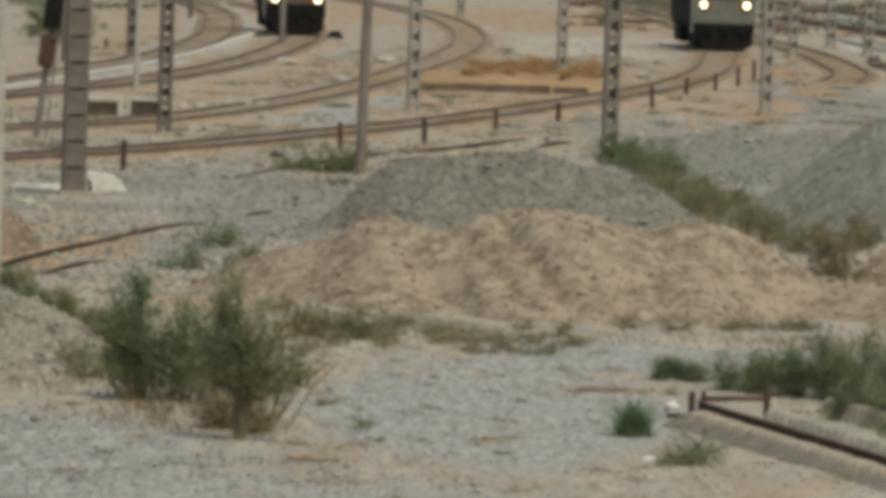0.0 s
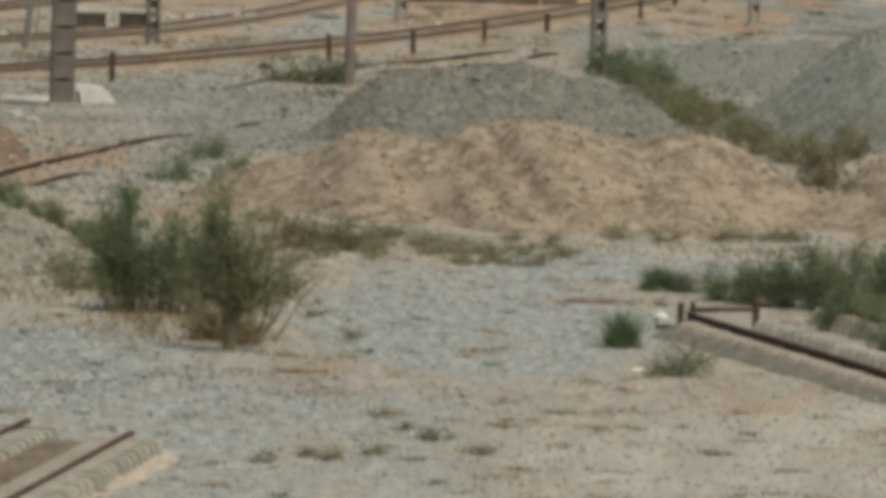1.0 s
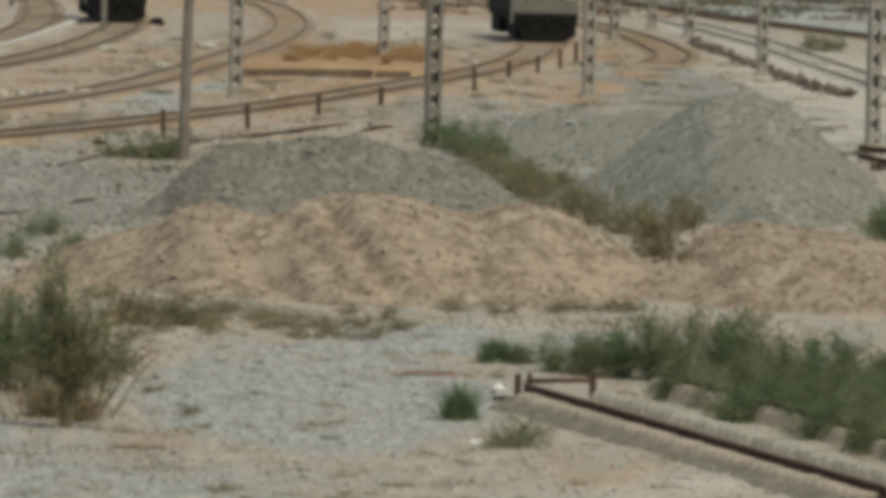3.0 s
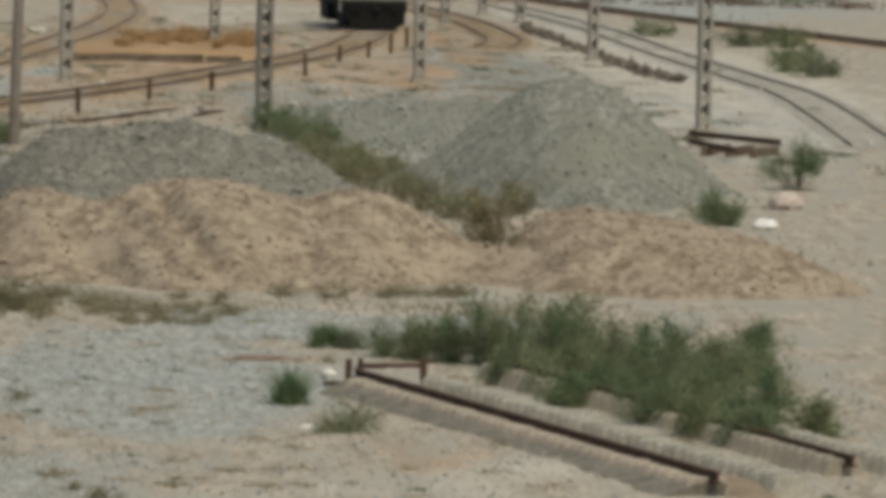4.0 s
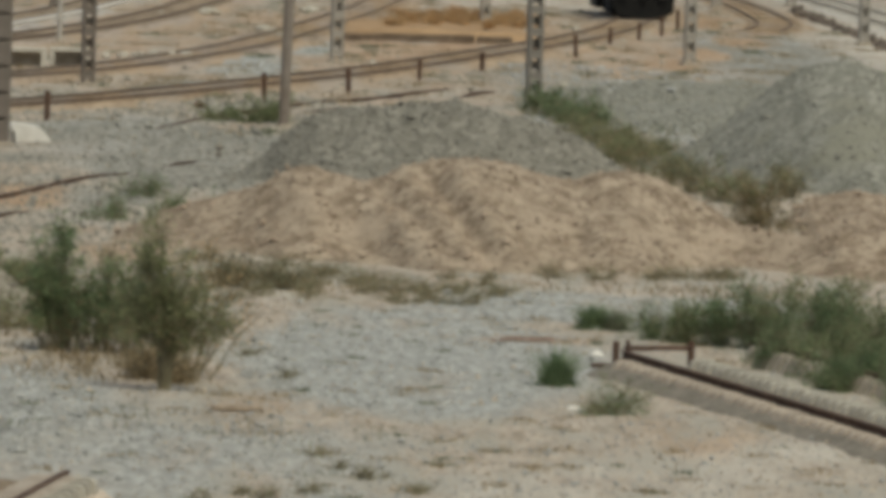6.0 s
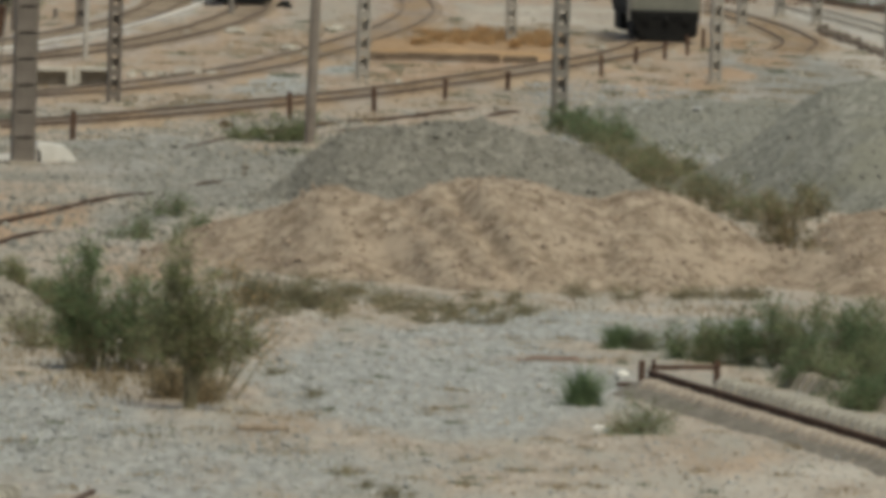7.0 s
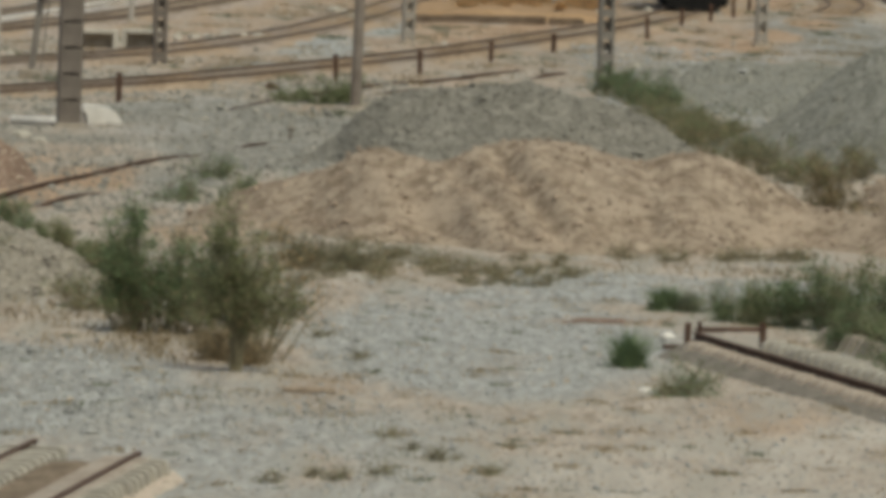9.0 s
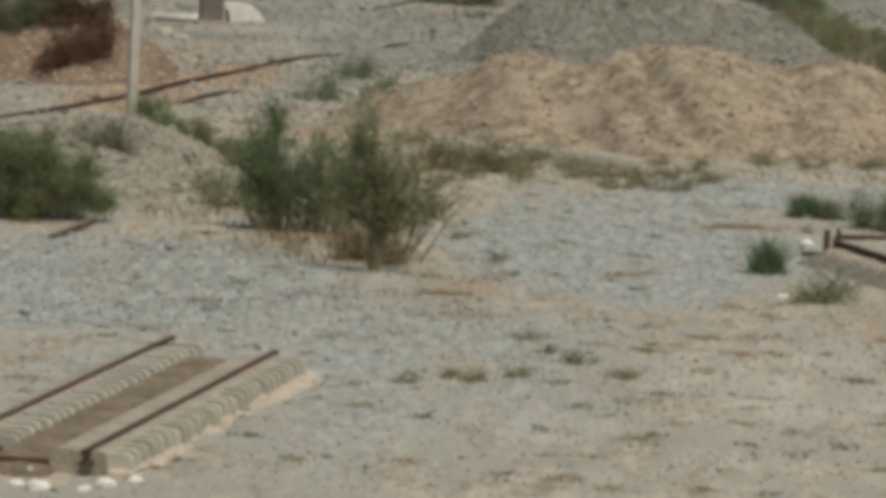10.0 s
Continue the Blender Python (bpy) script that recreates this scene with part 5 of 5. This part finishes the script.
for i, (x, y) in enumerate(((-4.3, 141.5), (-5.4, 140.5), (-5.0, 148), (-3.8, 137.5))):
    plant("weed_clump", "low green weeds on grey gravel", x, y, ((0, 0, 0.18, 0.5, 0.16), (0.3, 0.4, 0.3, 0.3, 0.2)), 16, 800, LEAF_DARK, 330 + i, 0.08, category="weeds")
plant("dead_brush", "dry straw-coloured stalks under the tall shrub", -3.3, 100.4, ((0, 0, 0.25, 0.3, 0.25), (0.7, -0.5, 0.2, 0.3, 0.2)), 26, 1300, LEAF_DRY, 190, 0.1, category="brush")
for i, (x, y, w) in enumerate(((-2.35, 126.2, 0.4), (-1.9, 124.5, 0.45), (-1.35, 123.4, 0.4), (-0.8, 125.4, 0.35), (-0.22, 123.3, 0.4), (0.5, 122.5, 0.5), (0.92, 123.6, 0.4), (1.78, 120.3, 0.35), (1.63, 122.7, 0.3), (3.6, 126.6, 0.4), (4.35, 126.4, 0.35), (5.35, 126.4, 0.45), (5.85, 127, 0.45), (6.4, 126.6, 0.45), (6.85, 127.2, 0.4), (0.1, 124.6, 0.5), (-0.9, 122.3, 0.4), (1.2, 121.4, 0.4), (-1.6, 122.6, 0.4), (-2.4, 123.6, 0.4), (2.4, 123.6, 0.35), (-0.65, 127, 0.3), (-1.5, 127.8, 0.45), (-3.0, 128.8, 0.5))):
    y -= 2.2 + random.uniform(-1.2, 1.2) if x < 2.5 else 0.3
    plant("weed_clump", "low olive weeds at the foot of the earth heap", x, y, ((0, 0, 0.07, w, 0.07), (random.uniform(-0.2, 0.2), 0.3, 0.1, w * 0.8, 0.1)), 12, 230, LEAF_GREY if i % 2 else LEAF_OLIVE, 220 + i, 0.06, category="weeds", dry=0.62, rise=0.12, z=max(at_ground(x, y), float(BROWN(np.array([x]), np.array([y]))[0])))
for i, (x, y) in enumerate(((-0.61, 88.86), (-0.31, 87.37), (-0.01, 86.3), (0.2, 86.2), (-1.94, 82.77), (-1.51, 83.58), (-1.19, 83.23), (-0.64, 83.79), (0.7, 84.41), (-1.15, 101.0), (-1.77, 105.12))):
    plant("weed_clump", "tiny dusty weed in the near dirt", x, y, ((0, 0, 0.03, 0.18, 0.03), (0.1, 0.3, 0.04, 0.1, 0.03)), 6, 50, LEAF_GREY if i % 2 else LEAF, 380 + i, 0.05, category="weeds", dry=0.3, rise=0.12)
strew = random.Random(31)
for i in range(26):
    x, y = strew.uniform(-3.0, 2.4), strew.uniform(116.8, 124.5)
    plant("weed_clump", "small dry weed on the tan dirt before the earth heap", x, y, ((0, 0, 0.05, 0.22, 0.05), (0.15, 0.4, 0.07, 0.14, 0.05)), 6, 85, LEAF_GREY if i % 3 else LEAF_OLIVE, 400 + i, 0.06, category="weeds", dry=0.5, rise=0.14)
grass("dry straw grass scattered over the dirt", LEAF_DRY, ((-1.6, 120, 2.5, 6, 0.1, 3.0), (1.2, 123, 3, 4, 0.1, 3), (-4, 103, 1.4, 4, 0.25, 3), (-1.8, 97, 1.4, 5, 0.12, 1.2), (-0.5, 90, 3, 9, 0.07, 3), (5, 92, 3, 7, 0.08, 2), (-5.5, 110, 2, 6, 0.25, 2.5), (6, 124, 3, 4, 0.25, 2), (2.5, 82, 4, 6, 0.06, 2)), 202)
grass("orange dry grass on the cut bank", LEAF_DRY, ((2, 290, 3, 14, 0.5, 3), (5, 295, 2, 12, 0.5, 2), (-4, 268, 3, 12, 0.4, 2), (-3, 262, 2, 8, 0.4, 2)), 203, 400)
speck = random.Random(77)
grass("dry brown scrub far beyond the yard", LEAF_RUST, [(speck.uniform(8, 44), 378 + 110 * speck.random(), 1.6, 3.0, speck.uniform(0.15, 0.4), 0.3) for _ in range(200)], 209, wide=0.05)
grass("dusty olive scrub far beyond the yard", LEAF_GREY, [(speck.uniform(-32, -14) if k % 3 == 0 else speck.uniform(9, 44), 390 + 100 * speck.random(), 1.8, 3.0, speck.uniform(0.2, 0.5), 0.3) for k in range(240)], 210, wide=0.05)
grass("dry yellow weeds dotted over the far yard", LEAF_DRY, [(speck.uniform(-16, 20), 178 + 150 * speck.random(), 0.7, 1.6, speck.uniform(0.06, 0.2), 0.4) for _ in range(520)], 206, wide=0.02)
grass("dusty olive weeds dotted over the far yard", LEAF_GREY, [(speck.uniform(-16, 24), 178 + 150 * speck.random(), 0.6, 1.4, speck.uniform(0.06, 0.24), 0.4) for _ in range(200)], 207, wide=0.02)
grass("tiny dusty weeds dotted over the near dirt", LEAF_GREY, [(speck.uniform(-7, 10), 72 + 52 * speck.random() ** 1.2, 0.16, 0.2, speck.uniform(0.05, 0.11), 0.2) for _ in range(200)], 205)
grass("short straw grass dotted over the near dirt", LEAF_DRY, [(speck.uniform(-7, 10), 70 + 56 * speck.random() ** 1.2, 0.25, 0.35, speck.uniform(0.04, 0.1), 0.3) for _ in range(420)], 208)
grass("small olive weeds on the near dirt", LEAF_GREY, ((-0.8, 86, 0.8, 3, 0.1, 0.6), (-1.2, 92, 0.6, 3, 0.08, 0.5), (0.3, 93, 0.5, 3, 0.08, 0.5), (-3.2, 94, 0.7, 3, 0.12, 0.5), (-4.8, 92, 0.4, 2, 0.12, 0.3), (1.6, 82, 1, 3, 0.08, 0.5)), 204)

# ---- engines ----


def engine(name, label, x, y, yaw, nose, side, apron=1.4, lamp_z=2.3):
    """A diesel engine seen from its front: plough, headstock, lower nose with lamps, cab and long body. Its front faces local -y."""
    owner = thing(name, x, y, 0, yaw, label, "locomotive")
    bm = bmesh.new()
    for s in (-1, 1):
        prism(bm, [(0, 0.12), (s * 0.95, 0.12), (s * 1.2, 0.4), (s * 1.42, 1.0), (0, 1.0)], -0.35, 0.15)
    part("snow_plough", bm, BLACK, owner, "black snow plough")
    part("headstock", box(bmesh.new(), (0, 0.15, (1.0 + apron) / 2), (2.9, 0.5, apron - 1.0), 0.06), BLACK, owner)
    for s in (-1, 1):
        part("buffer", rod(bmesh.new(), (s * 0.88, -0.45, 1.06), (s * 0.88, -0.1, 1.06), 0.22, 0.12, 14), BLACK, owner)
        part("step", box(bmesh.new(), (s * 1.32, 0.35, 0.62), (0.16, 0.5, 0.5), 0.02), BLACK, owner)
    part("coupler", box(bmesh.new(), (0, -0.3, 0.98), (0.24, 0.45, 0.26), 0.03), BLACK, owner)
    for k in (2.6, 11.6):
        for dy in (-1.3, 1.3):
            for s in (-0.76, 0.76):
                part("wheel", rod(bmesh.new(), (s - 0.07, k + dy, 0.7), (s + 0.07, k + dy, 0.7), 0.5, 0.5, 18), RUST, owner)
        # The black bogie box is enlarged to fill the shadow round the wheels.
        part("bogie", box(bmesh.new(), (0, k, 0.68), (2.72, 4.4, 0.86), 0.06), BLACK, owner)
    part("underframe", box(bmesh.new(), (0, 7.6, 1.2), (2.8, 14.2, 0.3), 0.03), BLACK, owner)
    part("fuel_tank", box(bmesh.new(), (0, 7.1, 0.78), (2.3, 3.6, 0.7), 0.15), BLACK, owner)
    # The whole body takes the shade-dark colour.
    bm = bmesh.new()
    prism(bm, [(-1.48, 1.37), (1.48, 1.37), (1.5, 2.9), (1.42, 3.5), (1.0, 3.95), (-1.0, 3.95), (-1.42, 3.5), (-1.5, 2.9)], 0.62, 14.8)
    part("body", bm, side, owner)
    bm = bmesh.new()
    prism(bm, [(-1.47, apron), (1.47, apron), (1.49, 2.55), (-1.49, 2.55)], 0.18, 0.6)
    part("nose", bm, nose, owner)
    part("windscreen", box(bmesh.new(), (-0.66, 0.58, 3.05), (1.1, 0.05, 0.7), 0.03), GLASS, owner)
    part("windscreen", box(bmesh.new(), (0.66, 0.58, 3.05), (1.1, 0.05, 0.7), 0.03), GLASS, owner)
    for s in (-1, 1):
        lamp = part("headlight", rod(bmesh.new(), (s * 1.06, 0.10, lamp_z), (s * 1.06, 0.22, lamp_z), 0.24, 0.26, 18), BLACK, owner)
        part("lens", rod(bmesh.new(), (s * 1.06, 0.07, lamp_z), (s * 1.06, 0.11, lamp_z), 0.16, 0.16, 18), LAMP, lamp, "glowing warm lens")
        part("marker_lamp", rod(bmesh.new(), (s * 0.68, 0.12, lamp_z - 0.08), (s * 0.68, 0.2, lamp_z - 0.08), 0.09, 0.09, 12), LAMP_RED, owner, "small red marker lamp")
        part("handrail", rod(bmesh.new(), (s * 1.6, 0.25, 0.9), (s * 1.6, 0.25, 2.6), 0.022, 0.022, 6), WHITE, owner, "white handrail")
    part("roof_vent", box(bmesh.new(), (0, 8, 4.0), (1.4, 4, 0.25), 0.05), side, owner)
    return owner


moving = engine("locomotive", "grey-green diesel locomotive with lit headlamps on the main line", 13.4, 334, 3, LOCO_GREY, LOCO_SHADED)
standing = engine("locomotive", "brown diesel locomotive with lit headlamps standing on a curve", -7.66, 337.2, 4, LOCO_RED, LOCO_SHADED, 1.62, 1.84)
standing.location.z = 0.08


# ---- what moves ----
def motions():
    run = ((0.0, 13.47, 332.6, 2.8), (3.0, 12.8, 315.6, 3.2), (5.0, 12.15, 304.2, 2.6), (7.0, 11.55, 293.2, 1.8), (8.5, 10.75, 284.5, 1.2), (10.0, 9.65, 275.6, 0.6))
    walk(moving, [(t, pose(x, y, 0.08, 0, 0, turn)) for t, x, y, turn in run])


motions()
